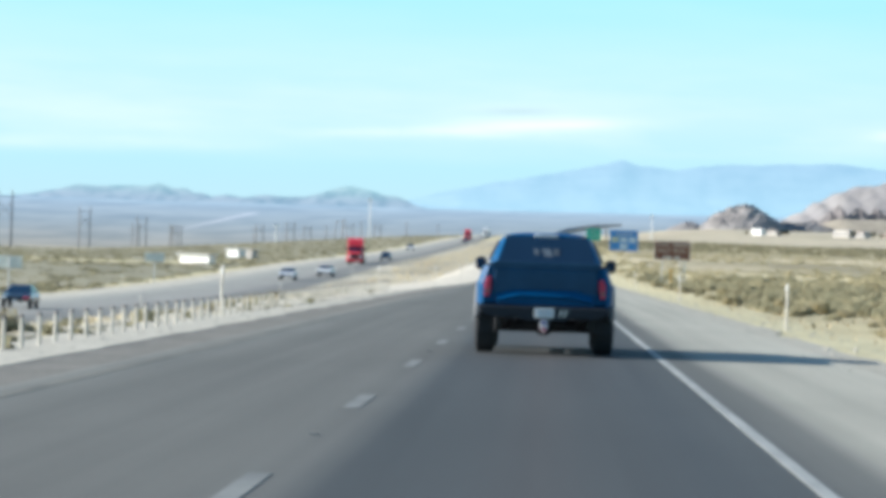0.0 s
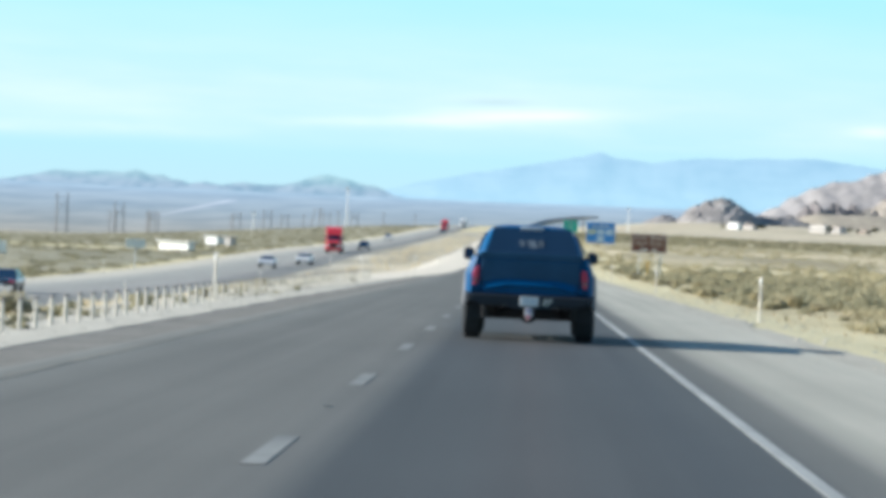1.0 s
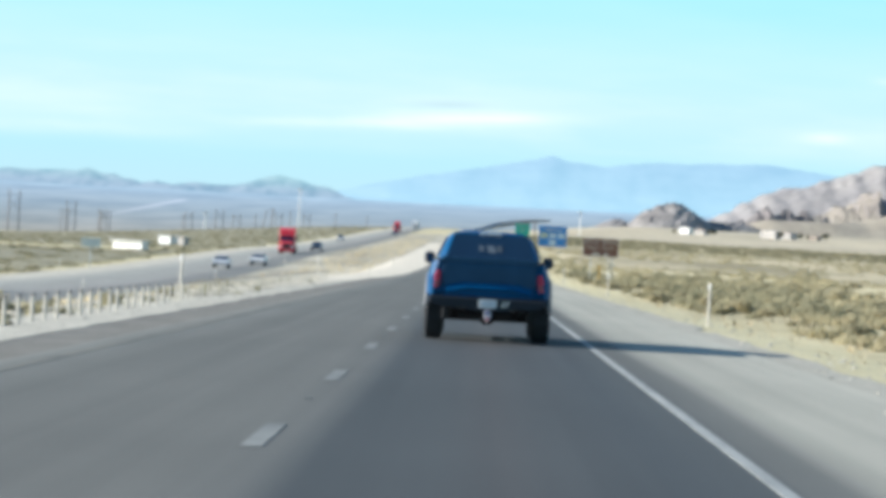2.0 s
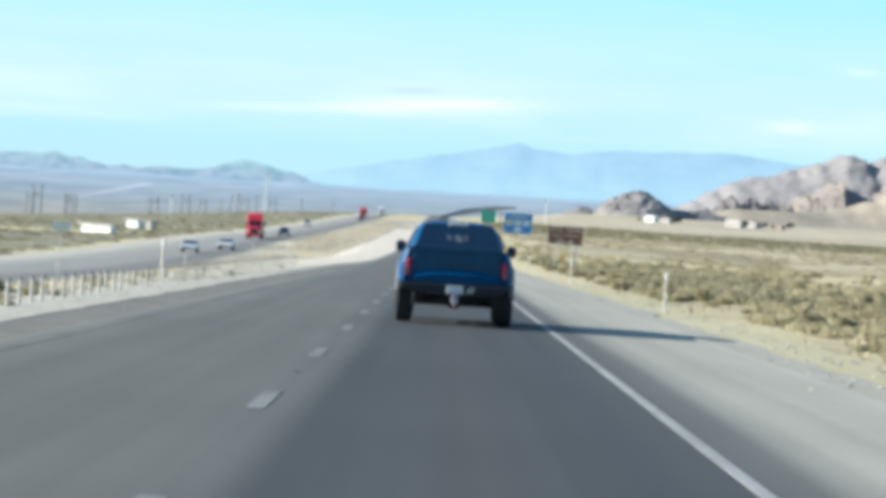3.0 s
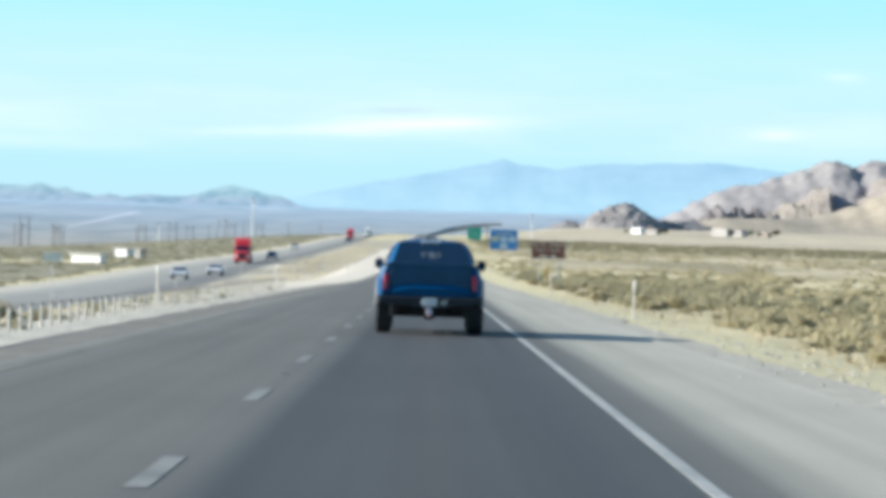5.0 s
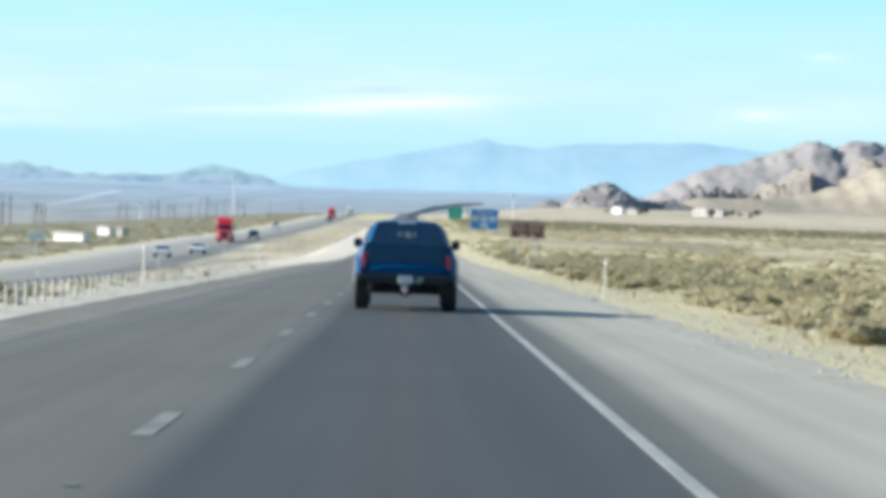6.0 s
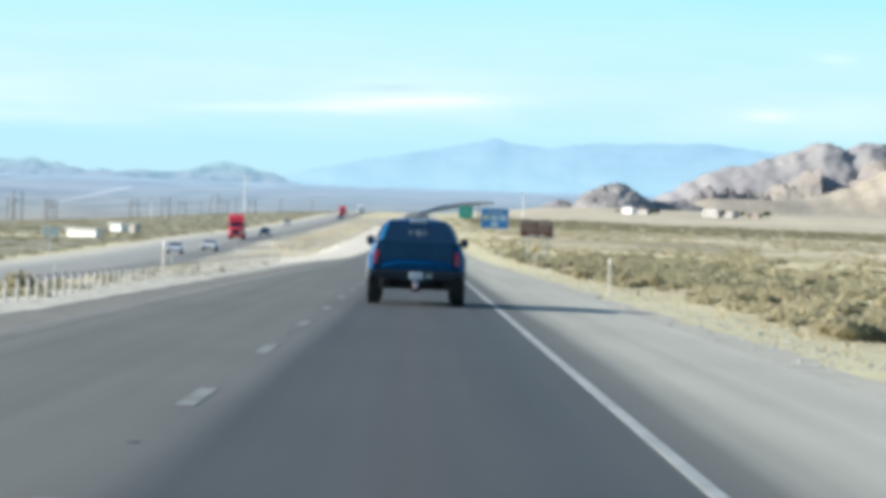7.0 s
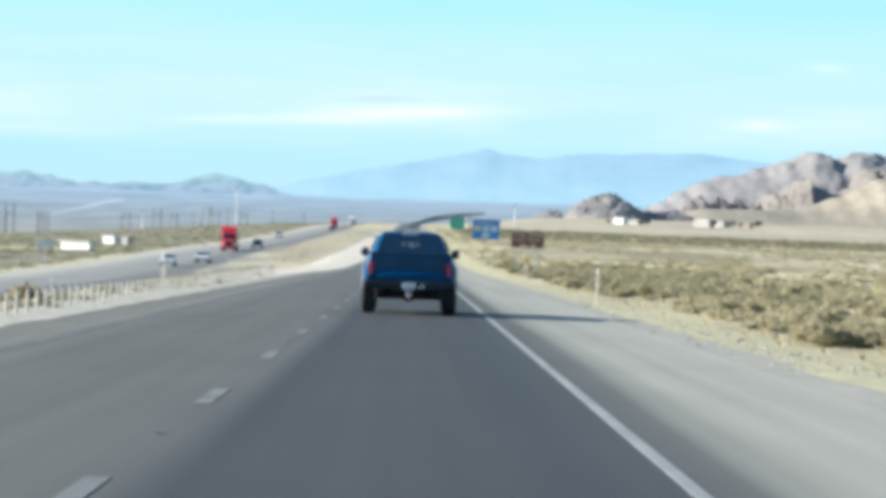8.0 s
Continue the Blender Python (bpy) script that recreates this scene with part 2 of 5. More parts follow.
M_HILL = slope_rock("hill_rock", [(0.3, (0.205, 0.18, 0.168)), (0.5, (0.265, 0.233, 0.213)), (0.72, (0.325, 0.288, 0.258))], [(0.3, (0.305, 0.265, 0.215)), (0.7, (0.385, 0.335, 0.27))])
M_CRAG = slope_rock("crag_rock", [(0.3, (0.17, 0.15, 0.15)), (0.5, (0.225, 0.20, 0.195)), (0.72, (0.29, 0.26, 0.25))], [(0.3, (0.24, 0.21, 0.20)), (0.7, (0.33, 0.29, 0.265))])
# Rock shifted to grey-mauve: distance haze put into the base colour.
M_HAZEROCK = slope_rock("haze_mauve_rock", [(0.3, (0.205, 0.20, 0.218)), (0.5, (0.25, 0.242, 0.255)), (0.72, (0.31, 0.293, 0.295))], [(0.3, (0.285, 0.268, 0.265)), (0.7, (0.355, 0.328, 0.308))])
M_SAND = earth("sand_fan", [(0.3, (0.37, 0.315, 0.235)), (0.55, (0.43, 0.37, 0.28)), (0.75, (0.49, 0.43, 0.33))], 0.02, 0.15, bump=0.3)
M_LINE = plain("road_paint", (0.37, 0.375, 0.355), 0.7, vary=0.2, scale=3.0)
M_DASH = plain("worn_dash_paint", (0.235, 0.238, 0.222), 0.75, vary=0.28, scale=3.0)
M_YELLOW = plain("yellow_road_paint", (0.20, 0.185, 0.15), 0.7, vary=0.25, scale=2.0)
M_BLUE = plain("blue_paint", (0.001, 0.078, 0.21), 0.42, 0.0, 0.05, 2.0, coat=0.04)
M_BLUE.node_tree.nodes["Principled BSDF"].inputs["IOR"].default_value = 1.2
M_BLUE.node_tree.nodes["Principled BSDF"].inputs["Coat IOR"].default_value = 1.3
M_BLUE.node_tree.nodes["Principled BSDF"].inputs["Coat Weight"].default_value = 0.3
M_BLUE.node_tree.nodes["Principled BSDF"].inputs["Coat Roughness"].default_value = 0.4
M_TRIM = plain("navy_black_trim", (0.026, 0.078, 0.15), 0.6)
M_TRIM.node_tree.nodes["Principled BSDF"].inputs["IOR"].default_value = 1.25
M_BLACK = plain("black_plastic", (0.025, 0.028, 0.034), 0.55, vary=0.25, scale=8.0)
M_STEEL = plain("dark_steel", (0.05, 0.05, 0.055), 0.5, 0.6, 0.25, 7.0)
M_RUBBER = plain("rubber", (0.022, 0.025, 0.030), 0.85, vary=0.3, scale=12.0, bump=0.3)
M_GLASS = plain("tinted_glass", (0.016, 0.043, 0.088), 0.15, vary=0.1, scale=1.0)
M_GLASS.node_tree.nodes["Principled BSDF"].inputs["IOR"].default_value = 1.2
M_RED = plain("red_lens", (0.52, 0.035, 0.08), 0.55, vary=0.12, scale=4.0)
M_WHITE = plain("white_paint", (0.78, 0.78, 0.76), 0.45, vary=0.08, scale=3.0)
M_POST = plain("bleached_post", (0.66, 0.615, 0.53), 0.8, vary=0.22, scale=7.0)
M_OLDPOST = plain("grey_weathered_post", (0.66, 0.62, 0.54), 0.85, vary=0.3, scale=7.0)
M_GALV = plain("galvanised_steel", (0.55, 0.56, 0.55), 0.45, 0.35, 0.15, 5.0)
M_TRUCKRED = plain("red_truck_paint", (0.78, 0.045, 0.06), 0.3, vary=0.1, scale=2.0, coat=0.9)
M_BROWN = plain("brown_sign_sheet", (0.17, 0.065, 0.042), 0.5, vary=0.1, scale=1.2)
M_SIGNBLUE = plain("blue_sign_sheet", (0.045, 0.24, 0.60), 0.5, vary=0.1, scale=1.2)
M_GREEN = plain("green_sign_sheet", (0.0, 0.44, 0.32), 0.5, vary=0.1, scale=1.2)
M_LETTER = plain("sign_lettering", (0.80, 0.78, 0.72), 0.5, vary=0.06, scale=2.0)
M_AMBER = plain("amber_plastic", (0.62, 0.33, 0.02), 0.5, vary=0.1)
M_CHROME = plain("chrome", (0.7, 0.7, 0.72), 0.18, 1.0, 0.06, 5.0)
M_LAMP = plain("headlamp_lens", (0.75, 0.77, 0.78), 0.12, vary=0.05, coat=1.0)
M_SEDAN = plain("black_car_paint", (0.018, 0.020, 0.028), 0.25, 0.2, 0.06, 2.0, coat=1.0)
M_SILVER = plain("silver_car_paint", (0.72, 0.73, 0.74), 0.4, 0.0, 0.05, 2.0, coat=0.3)
M_WOOD = plain("weathered_pole", (0.26, 0.24, 0.23), 0.9, vary=0.2, scale=1.0)
M_CONCRETE = plain("concrete", (0.36, 0.35, 0.33), 0.85, vary=0.12, scale=0.4)
# Deck greyer and bluer than the piers: shade and haze in its colour.
M_DECK = plain("shaded_deck_concrete", (0.30, 0.305, 0.315), 0.85, vary=0.15, scale=0.3)
M_ROOF = plain("dusty_roof", (0.36, 0.30, 0.25), 0.8, vary=0.15, scale=0.8)
M_STUCCO = plain("white_stucco", (0.54, 0.505, 0.47), 0.9, vary=0.12, scale=0.8)
# Pane grey lifted to stand in for the sky reflected in the glass.
M_PANE = plain("sky_lifted_pane", (0.15, 0.15, 0.16), 0.3, vary=0.2, scale=1.0)


def foliage(name, stops, rough=0.9):
    m, n, l, b = shader(name, rough)
    g = n.new("ShaderNodeNewGeometry")
    info = n.new("ShaderNodeObjectInfo")
    add = n.new("ShaderNodeMath")
    add.operation = "MULTIPLY_ADD"
    l.new(info.outputs["Random"], add.inputs[0])
    add.inputs[1].default_value = 0.5
    half = n.new("ShaderNodeMath")
    half.operation = "MULTIPLY"
    half.inputs[1].default_value = 0.5
    l.new(g.outputs["Random Per Island"], half.inputs[0])
    l.new(half.outputs[0], add.inputs[2])
    c = ramp(n, l, add.outputs[0], stops)
    f = speck(n, l, g.outputs["Position"], 7.0, 3.0)
    c = mixed(n, l, 1.0, c, ramp(n, l, f, [(0.3, (0.75,) * 3), (0.7, (1.1,) * 3)]), "MULTIPLY")
    l.new(c, b.inputs["Base Color"])
    b.inputs["Specular IOR Level"].default_value = 0.1
    tr = n.new("ShaderNodeBsdfTranslucent")
    l.new(c, tr.inputs["Color"])
    both = n.new("ShaderNodeMixShader")
    both.inputs[0].default_value = 0.62
    l.new(b.outputs[0], both.inputs[1])
    l.new(tr.outputs[0], both.inputs[2])
    l.new(both.outputs[0], n["Material Output"].inputs["Surface"])
    return m


M_SAGE = foliage("sage_leaves", [(0.0, (0.40, 0.355, 0.225)), (0.5, (0.50, 0.445, 0.285)), (1.0, (0.62, 0.545, 0.36))])
M_THICKET = foliage("grey_olive_leaves", [(0.0, (0.34, 0.315, 0.205)), (0.5, (0.42, 0.385, 0.255)), (1.0, (0.52, 0.47, 0.315))])
M_STRAW = foliage("dry_grass", [(0.0, (0.64, 0.55, 0.365)), (0.5, (0.75, 0.65, 0.455)), (1.0, (0.83, 0.73, 0.54))])
M_KHAKI = foliage("khaki_leaves", [(0.0, (0.26, 0.24, 0.15)), (0.5, (0.33, 0.305, 0.20)), (1.0, (0.42, 0.385, 0.26))])
M_TWIG = plain("twigs", (0.13, 0.10, 0.07), 0.9, vary=0.2, scale=12.0)
M_DARKLEAF = foliage("dark_leaves", [(0.0, (0.075, 0.080, 0.045)), (1.0, (0.13, 0.13, 0.075))])


# ---- building helpers ----
def part(name, bm, material, parent=None, label="", smooth=False):
    """Link a bmesh as one mesh object, under a thing or a part."""
    me = bpy.data.meshes.new(name)
    if smooth:
        for f in bm.faces:
            f.smooth = True
    bm.to_mesh(me)
    bm.free()
    if not isinstance(material, (list, tuple)):
        material = [material]
    for m in material:
        me.materials.append(m)
    ob = new(name, me)
    ob.parent = parent
    if label:
        tagged(ob, label=label)
    return ob


def base(name, m, label, category, group="", kind=""):
    """A thing: an Empty at its base that parents its parts."""
    ob = new(name)
    ob.matrix_world = m
    return tagged(ob, label, category, group, kind)


def block(bm, x0, x1, y0, y1, z0, z1, bevel=0.0, seg=2):
    r = bmesh.ops.create_cube(bm, size=1.0, matrix=Matrix.Translation(((x0 + x1) / 2, (y0 + y1) / 2, (z0 + z1) / 2)) @ Matrix.Diagonal((x1 - x0, y1 - y0, z1 - z0, 1)))
    if bevel:
        ed = list({e for v in r["verts"] for e in v.link_edges})
        bmesh.ops.bevel(bm, geom=ed, offset=bevel, segments=seg, affect="EDGES", profile=0.5)
    return bm


def box(x0, x1, y0, y1, z0, z1, bevel=0.0, seg=2):
    return block(bmesh.new(), x0, x1, y0, y1, z0, z1, bevel, seg)


def tube(bm, a, b, r0, r1=None, n=10):
    a, b = Vector(a), Vector(b)
    way = b - a
    m = Matrix.Translation((a + b) / 2) @ way.to_track_quat("Z", "Y").to_matrix().to_4x4()
    bmesh.ops.create_cone(bm, cap_ends=True, segments=n, radius1=r0, radius2=r0 if r1 is None else r1, depth=way.length, matrix=m)
    return bm


def prism(outline, axis, lo, hi, bevel=0.0, seg=2):
    """A 2D outline drawn through from lo to hi along x, y or z."""
    bm = bmesh.new()
    put = {"x": lambda p, q, s: (s, p, q), "y": lambda p, q, s: (p, s, q), "z": lambda p, q, s: (p, q, s)}[axis]
    a = [bm.verts.new(put(p, q, lo)) for p, q in outline]
    b = [bm.verts.new(put(p, q, hi)) for p, q in outline]
    n = len(a)
    bm.faces.new(a), bm.faces.new(b[::-1])
    for i in range(n):
        bm.faces.new((a[i], b[i], b[(i + 1) % n], a[(i + 1) % n]))
    bmesh.ops.recalc_face_normals(bm, faces=bm.faces)
    if bevel:
        bmesh.ops.bevel(bm, geom=list(bm.edges), offset=bevel, segments=seg, affect="EDGES", profile=0.5)
    return bm


def slab(p, thick):
    """A four-cornered plate with thickness, offset along its normal."""
    bm = bmesh.new()
    c = [Vector(v) for v in p]
    nrm = (c[1] - c[0]).cross(c[3] - c[0]).normalized() * thick
    a = [bm.verts.new(v) for v in c]
    b = [bm.verts.new(v + nrm) for v in c]
    bm.faces.new(a[::-1]), bm.faces.new(b)
    for i in range(4):
        bm.faces.new((a[i], a[(i + 1) % 4], b[(i + 1) % 4], b[i]))
    bmesh.ops.recalc_face_normals(bm, faces=bm.faces)
    return bm


def ring_wheel(r_out, r_in, width, n=28, lugs=0):
    """A tyre lying across x: turned profile with rounded shoulders."""
    bm = bmesh.new()
    w = width / 2
    prof = [(-w * 0.8, r_in), (-w, r_in + (r_out - r_in) * 0.45), (-w * 0.93, r_out - 0.05), (-w * 0.72, r_out), (w * 0.72, r_out), (w * 0.93, r_out - 0.05), (w, r_in + (r_out - r_in) * 0.45), (w * 0.8, r_in)]
    rings = []
    for i in range(n):
        a = 2 * math.pi * i / n
        k = 0.988 if lugs and i % 2 else 1.0
        rings.append([bm.verts.new((x, r * (k if r > r_out - 0.03 else 1) * math.cos(a), r * (k if r > r_out - 0.03 else 1) * math.sin(a))) for x, r in prof])
    for i in range(n):
        p, q = rings[i], rings[(i + 1) % n]
        for j in range(len(prof)):
            k = (j + 1) % len(prof)
            bm.faces.new((p[j], p[k], q[k], q[j]))
    bmesh.ops.recalc_face_normals(bm, faces=bm.faces)
    return bm


def wheel(parent, x, y, r, width, hub=M_STEEL):
    w = part("wheel", ring_wheel(r, r * 0.58, width, lugs=1), M_RUBBER, parent)
    w.location = (x, y, r)
    bm = bmesh.new()
    tube(bm, (-width * 0.32, 0, 0), (width * 0.32, 0, 0), r * 0.58, n=20)
    for i in range(6):
        a = i * math.pi / 3
        tube(bm, (-width * 0.36, 0.35 * r * math.cos(a), 0.35 * r * math.sin(a)), (width * 0.36, 0.35 * r * math.cos(a), 0.35 * r * math.sin(a)), r * 0.09, n=8)
    part("rim", bm, hub, w)
    return w


def smoothstep(a, b, x):
    t = max(0.0, min(1.0, (x - a) / (b - a)))
    return t * t * (3 - 2 * t)


# ---- ground ----
def ground_z(x, y):
    t = max(0.0, y - 250)
    rise = 0.019 * t * t / (t + 500)
    th = x / max(y, 60)
    g = 0.15 + 0.85 * smoothstep(-0.17, 0.0, th)
    g *= 1 - 0.30 * smoothstep(900, 2800, y) * (1 - smoothstep(0.0, 0.06, th))
    dip = -2.1 * smoothstep(-9.0, -16.0, x) * (1 - smoothstep(230, 540, y))
    side = -0.25 * smoothstep(5.6, 9.0, x) * (1 - smoothstep(140, 260, y))
    lump = 0.0
    if x > 10 or x < -40:
        far = min(abs(x - 10) if x > 0 else abs(x + 40), 30) / 30
        lump = (noise.noise((x * 0.045, y * 0.03, 0)) * 0.35 + noise.noise((x * 0.011, y * 0.006, 3)) * 0.7) * far * min(1, 900 / max(y, 1))
    return rise * g + dip + side + lump


YS = [-220 + 20 * i for i in range(11)] + [2 * i for i in range(1, 101)] + [200 + 5 * i for i in range(1, 61)] + [500 + 15 * i for i in range(1, 41)] + [1100 + 50 * i for i in range(1, 39)]
XS = sorted([-2600, -2000, -1500, -1100, -850, -650, -520, -430, -360, -300, -250, -210, -180, -155, -135, -118, -104, -92, -82, -73, -65, -58, -52, -47, -43, -40, -36.5, -34, -32.2, -30, -28, -26, -24, -22, -20, -18, -16, -14, -12.5, -11, -10, -9.3, -8.6, -7.4, -6.6, -5.6, -3.7, -1.83, 0, 1.83, 3.4, 4.9, 5.7, 6.5, 7.5, 8.5, 10, 12, 14, 16.5, 19, 22, 25, 29, 33, 38, 43, 49, 55, 62, 70, 79, 90, 102, 116, 132, 150, 170, 195, 225, 260, 300, 350, 420, 520, 650, 850, 1100, 1500, 2000, 2600])


def sheet(name, xs, ys, lift, material, label, category, shape=None, rag=0.0):
    """A strip of surface that follows the ground, lifted by so much, closed at its sides by a skirt."""
    bm = bmesh.new()
    rows = []
    for y in ys:
        row = []
        for i, x in enumerate(xs):
            xx = shape(x, y) if shape else x
            if rag and i in (0, len(xs) - 1):
                xx += rag * (noise.noise((x * 0.3, y * 0.21, 7)) + 0.6 * noise.noise((x, y * 0.9, 2)))
            row.append(bm.verts.new((xx, y, ground_z(xx, y) + lift)))
        rows.append(row)
    for p, q in zip(rows, rows[1:]):
        for i in range(len(xs) - 1):
            f = bm.faces.new((p[i], p[i + 1], q[i + 1], q[i]))
            f.smooth = True
    if lift:
        for i in (0, len(xs) - 1):
            top = [bm.verts.new(r[i].co) for r in rows]
            low = [bm.verts.new(r[i].co - Vector((0, 0, lift + 0.05))) for r in rows]
            for k in range(len(rows) - 1):
                bm.faces.new((top[k], top[k + 1], low[k + 1], low[k]))
    return tagged(part(name, bm, material), label, category, kind="structure")


sheet("ground", XS, YS, 0.0, M_DESERT, "tan desert soil with dry scrub beside the highway", "ground")
M_OLIVE = earth("olive_plain", [(0.3, (0.25, 0.23, 0.148)), (0.52, (0.32, 0.29, 0.19)), (0.68, (0.40, 0.355, 0.24)), (0.8, (0.49, 0.43, 0.30))], 0.03, 0.5, bump=0.1, flat=(1, 0.4, 1))
sheet("ground_scrub", [x for x in XS if x <= -43], [y for y in YS if y >= 160], 0.04, M_OLIVE, "olive-grey dry plain under low scrub", "ground", rag=2.5)
sheet("ground_track", [x for x in XS if -360 <= x <= -47], [468, 474, 482, 490, 500, 508], 0.10, M_DESERT, "pale bare dirt track across the scrub plain", "dirt track", rag=1.5)
M_TANSCRUB = earth("tan_scrub_ground", [(0.34, (0.32, 0.27, 0.16)), (0.46, (0.44, 0.37, 0.225)), (0.56, (0.62, 0.52, 0.33)), (0.70, (0.74, 0.625, 0.41))], 0.03, 0.5, bump=0.08, flat=(1, 0.4, 1))
sheet("ground_scrub_2", [x for x in XS if 16.5 <= x <= 420], [y for y in YS if 470 <= y <= 1250], 0.04, M_TANSCRUB, "olive-tan dry ground under low scrub", "ground", rag=3.0)
sheet("ground_flat", [x for x in XS if 29 <= x <= 1100], [y for y in YS if y >= 1240], 0.06, M_FLAT, "bare grey-tan gravel flat below the hills", "ground", rag=6.0)
M_MEDIAN = earth("median_soil", [(0.32, (0.27, 0.245, 0.185)), (0.46, (0.40, 0.36, 0.275)), (0.58, (0.53, 0.475, 0.36)), (0.72, (0.64, 0.575, 0.44))], 0.16, 1.2, bump=0.15, flat=(1, 0.18, 1))
sheet("ground_median", [x for x in XS if -24 <= x <= -8.6], [y for y in YS if y <= 1100], 0.025, M_MEDIAN, "grey-tan dusty median with darker weedy streaks", "ground", rag=0.5)
ROAD_XS = [-5.6, -3.7, -1.83, 0, 1.83, 3.4, 4.9]
sheet("road", ROAD_XS, YS, 0.05, M_ROAD, "grey asphalt highway with a darker travelled lane", "road")
sheet("road_2", [x for x in XS if -36.5 <= x <= -24], YS, 0.05, M_ROAD2, "grey asphalt of the opposite carriageway across the median", "road")
sheet("verge_1", [4.2, 5.3, 5.7], YS, 0.035, M_GRIT, "pale gravel edge of the paved shoulder", "gravel", rag=0.35)
sheet("verge_6", [5.7, 6.5, 7.5, 8.5], [y for y in YS if y <= 650], 0.012, M_STRAWBED, "straw-coloured dead grass mat along the verge", "grass", rag=0.45)
sheet("verge_2", [-8.3, -7.6, -7.1, -6.65], YS, 0.04, M_GRAVEL, "pale gravel crest along the median embankment", "gravel", rag=0.22)
sheet("verge_4", [-6.9, -6.2, -5.2], YS, 0.03, M_TAUPE, "dusty brown-grey strip beside the asphalt", "gravel", rag=0.15)
sheet("verge_5", [-11.6, -11, -10, -9.3, -8.6, -7.4, -6.6, -5.8], [y for y in YS if 105 <= y <= 800], 0.06, M_CREAM, "wide cream gravel apron on the median side", "gravel", shape=lambda x, y: -8.6 + (x + 8.6) * (0.25 + 0.75 * smoothstep(105, 270, y)), rag=0.3)
sheet("verge_3", [-40, -36], YS, 0.035, M_GRAVEL, "dusty gravel beside the opposite carriageway", "gravel", rag=0.4)
NEAR_YS = [y for y in YS if y <= 1100]
sheet("edge_line", [1.80, 1.91], NEAR_YS, 0.056, M_LINE, "solid white edge line, worn", "road marking")
sheet("median_line", [-5.28, -5.14], NEAR_YS, 0.055, M_YELLOW, "faded dusty yellow median line", "road marking")
sheet("far_edge_line", [-34.0, -33.86], NEAR_YS, 0.056, M_LINE, "solid white edge line of the opposite carriageway", "road marking")
# broken lane line: three-metre dashes, twelve metres apart
for k in range(-3, 34):
    y0 = 43.5 - 1.52 + 12.19 * k
    dash = sheet("lane_dash", [-1.915, -1.755], [y0, y0 + 1.0, y0 + 2.1, y0 + 3.05], 0.056, M_DASH, "worn white dash of the broken lane line", "road marking", rag=0.0)
    tagged(dash, group="dashes of the lane line")


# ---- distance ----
# Air haze of ranges and plain, painted as emission; last colour is ridge shade.
M_FAR = haze_glow("far_range_haze", (0.475, 0.745, 0.90), (0.415, 0.66, 0.835), 95, 165, (0.87, 0.92, 0.945), 0.018)
M_LEFT = haze_glow("left_range_haze", (0.40, 0.535, 0.66), (0.42, 0.645, 0.705), 86, 106, (0.60, 0.74, 0.79), 0.045)
M_BAJADA = haze_glow("plain_haze", (0.42, 0.415, 0.37), (0.45, 0.635, 0.79), 4, 82, (0.80, 0.84, 0.87), 0.016, [(0.13, (0.385, 0.415, 0.41)), (0.45, (0.365, 0.455, 0.52)), (0.82, (0.395, 0.525, 0.645))], 0.11)


def level(table, x):
    """Straight reading of a short table of (x, value)."""
    for (a, p), (b, q) in zip(table, table[1:]):
        if x <= b:
            return p + (q - p) * max(0.0, (x - a) / (b - a))
    return table[-1][1]


def range_of_hills(name, x0, x1, y, depth, floor, crest_line, rough, material, label, step=6.0, seed=0):
    """A mountain range as a heightfield: its crest line over x, spurs and gullies running down from it."""
    bm = bmesh.new()
    nx, ny = int((x1 - x0) / step) + 1, 13
    grid = []
    for j in range(ny):
        row = []
        s = j / (ny - 1)
        for i in range(nx):
            x = x0 + i * step
            crest = level(crest_line, x) - floor
            crest += rough * (0.6 * noise.noise((x * 0.03, seed, 1)) + 0.4 * noise.noise((x * 0.09, seed, 2)))
            gully = rough * (1.6 * noise.noise((x * 0.022 + s, s * 2.2, seed + 5)) + 0.8 * noise.noise((x * 0.07, s * 4, seed + 9))) * math.sin(math.pi * min(1.0, s * 1.1))
            up = s / 0.85 if s < 0.85 else 1 - (s - 0.85) * 1.5
            row.append(bm.verts.new((x, y + s * depth, floor + max(0.0, crest) * up ** 0.9 + gully)))
        grid.append(row)
    for p, q in zip(grid, grid[1:]):
        for i in range(nx - 1):
            bm.faces.new((p[i], p[i + 1], q[i + 1], q[i])).smooth = True
    return tagged(part(name, bm, material), label, "mountains", kind="structure")


FAR_CREST = ((-420, 78), (-260, 86), (-204, 99), (-150, 112), (-78, 129), (-30, 137), (34, 150), (79, 160), (109, 168), (135, 160), (165, 158), (190, 155), (222, 160), (254, 165), (310, 167), (394, 171), (440, 171), (485, 167), (560, 158), (700, 168), (900, 150), (1300, 125), (1500, 110))
LEFT_CREST = ((-1700, 96), (-1400, 104), (-1100, 92), (-900, 80), (-800, 80), (-758, 85), (-725, 93), (-690, 101), (-660, 99), (-629, 102), (-590, 101), (-570, 107), (-551, 100), (-532, 101), (-520, 94), (-508, 95), (-494, 89), (-470, 92), (-448, 89), (-416, 94), (-389, 92), (-356, 93), (-330, 101), (-291, 112), (-268, 107), (-240, 99), (-222, 97), (-194, 86), (-150, 76), (40, 70))
range_of_hills("backdrop_far_range", -420, 1500, 4560, 118, 72, FAR_CREST, 3.0, M_FAR, "mountain range far across the valley in painted glowing blue haze", seed=1)
range_of_hills("backdrop_left_range", -1700, 40, 4430, 82, 68, LEFT_CREST, 2.4, M_LEFT, "grey-green desert mountains in painted glowing haze", seed=4)

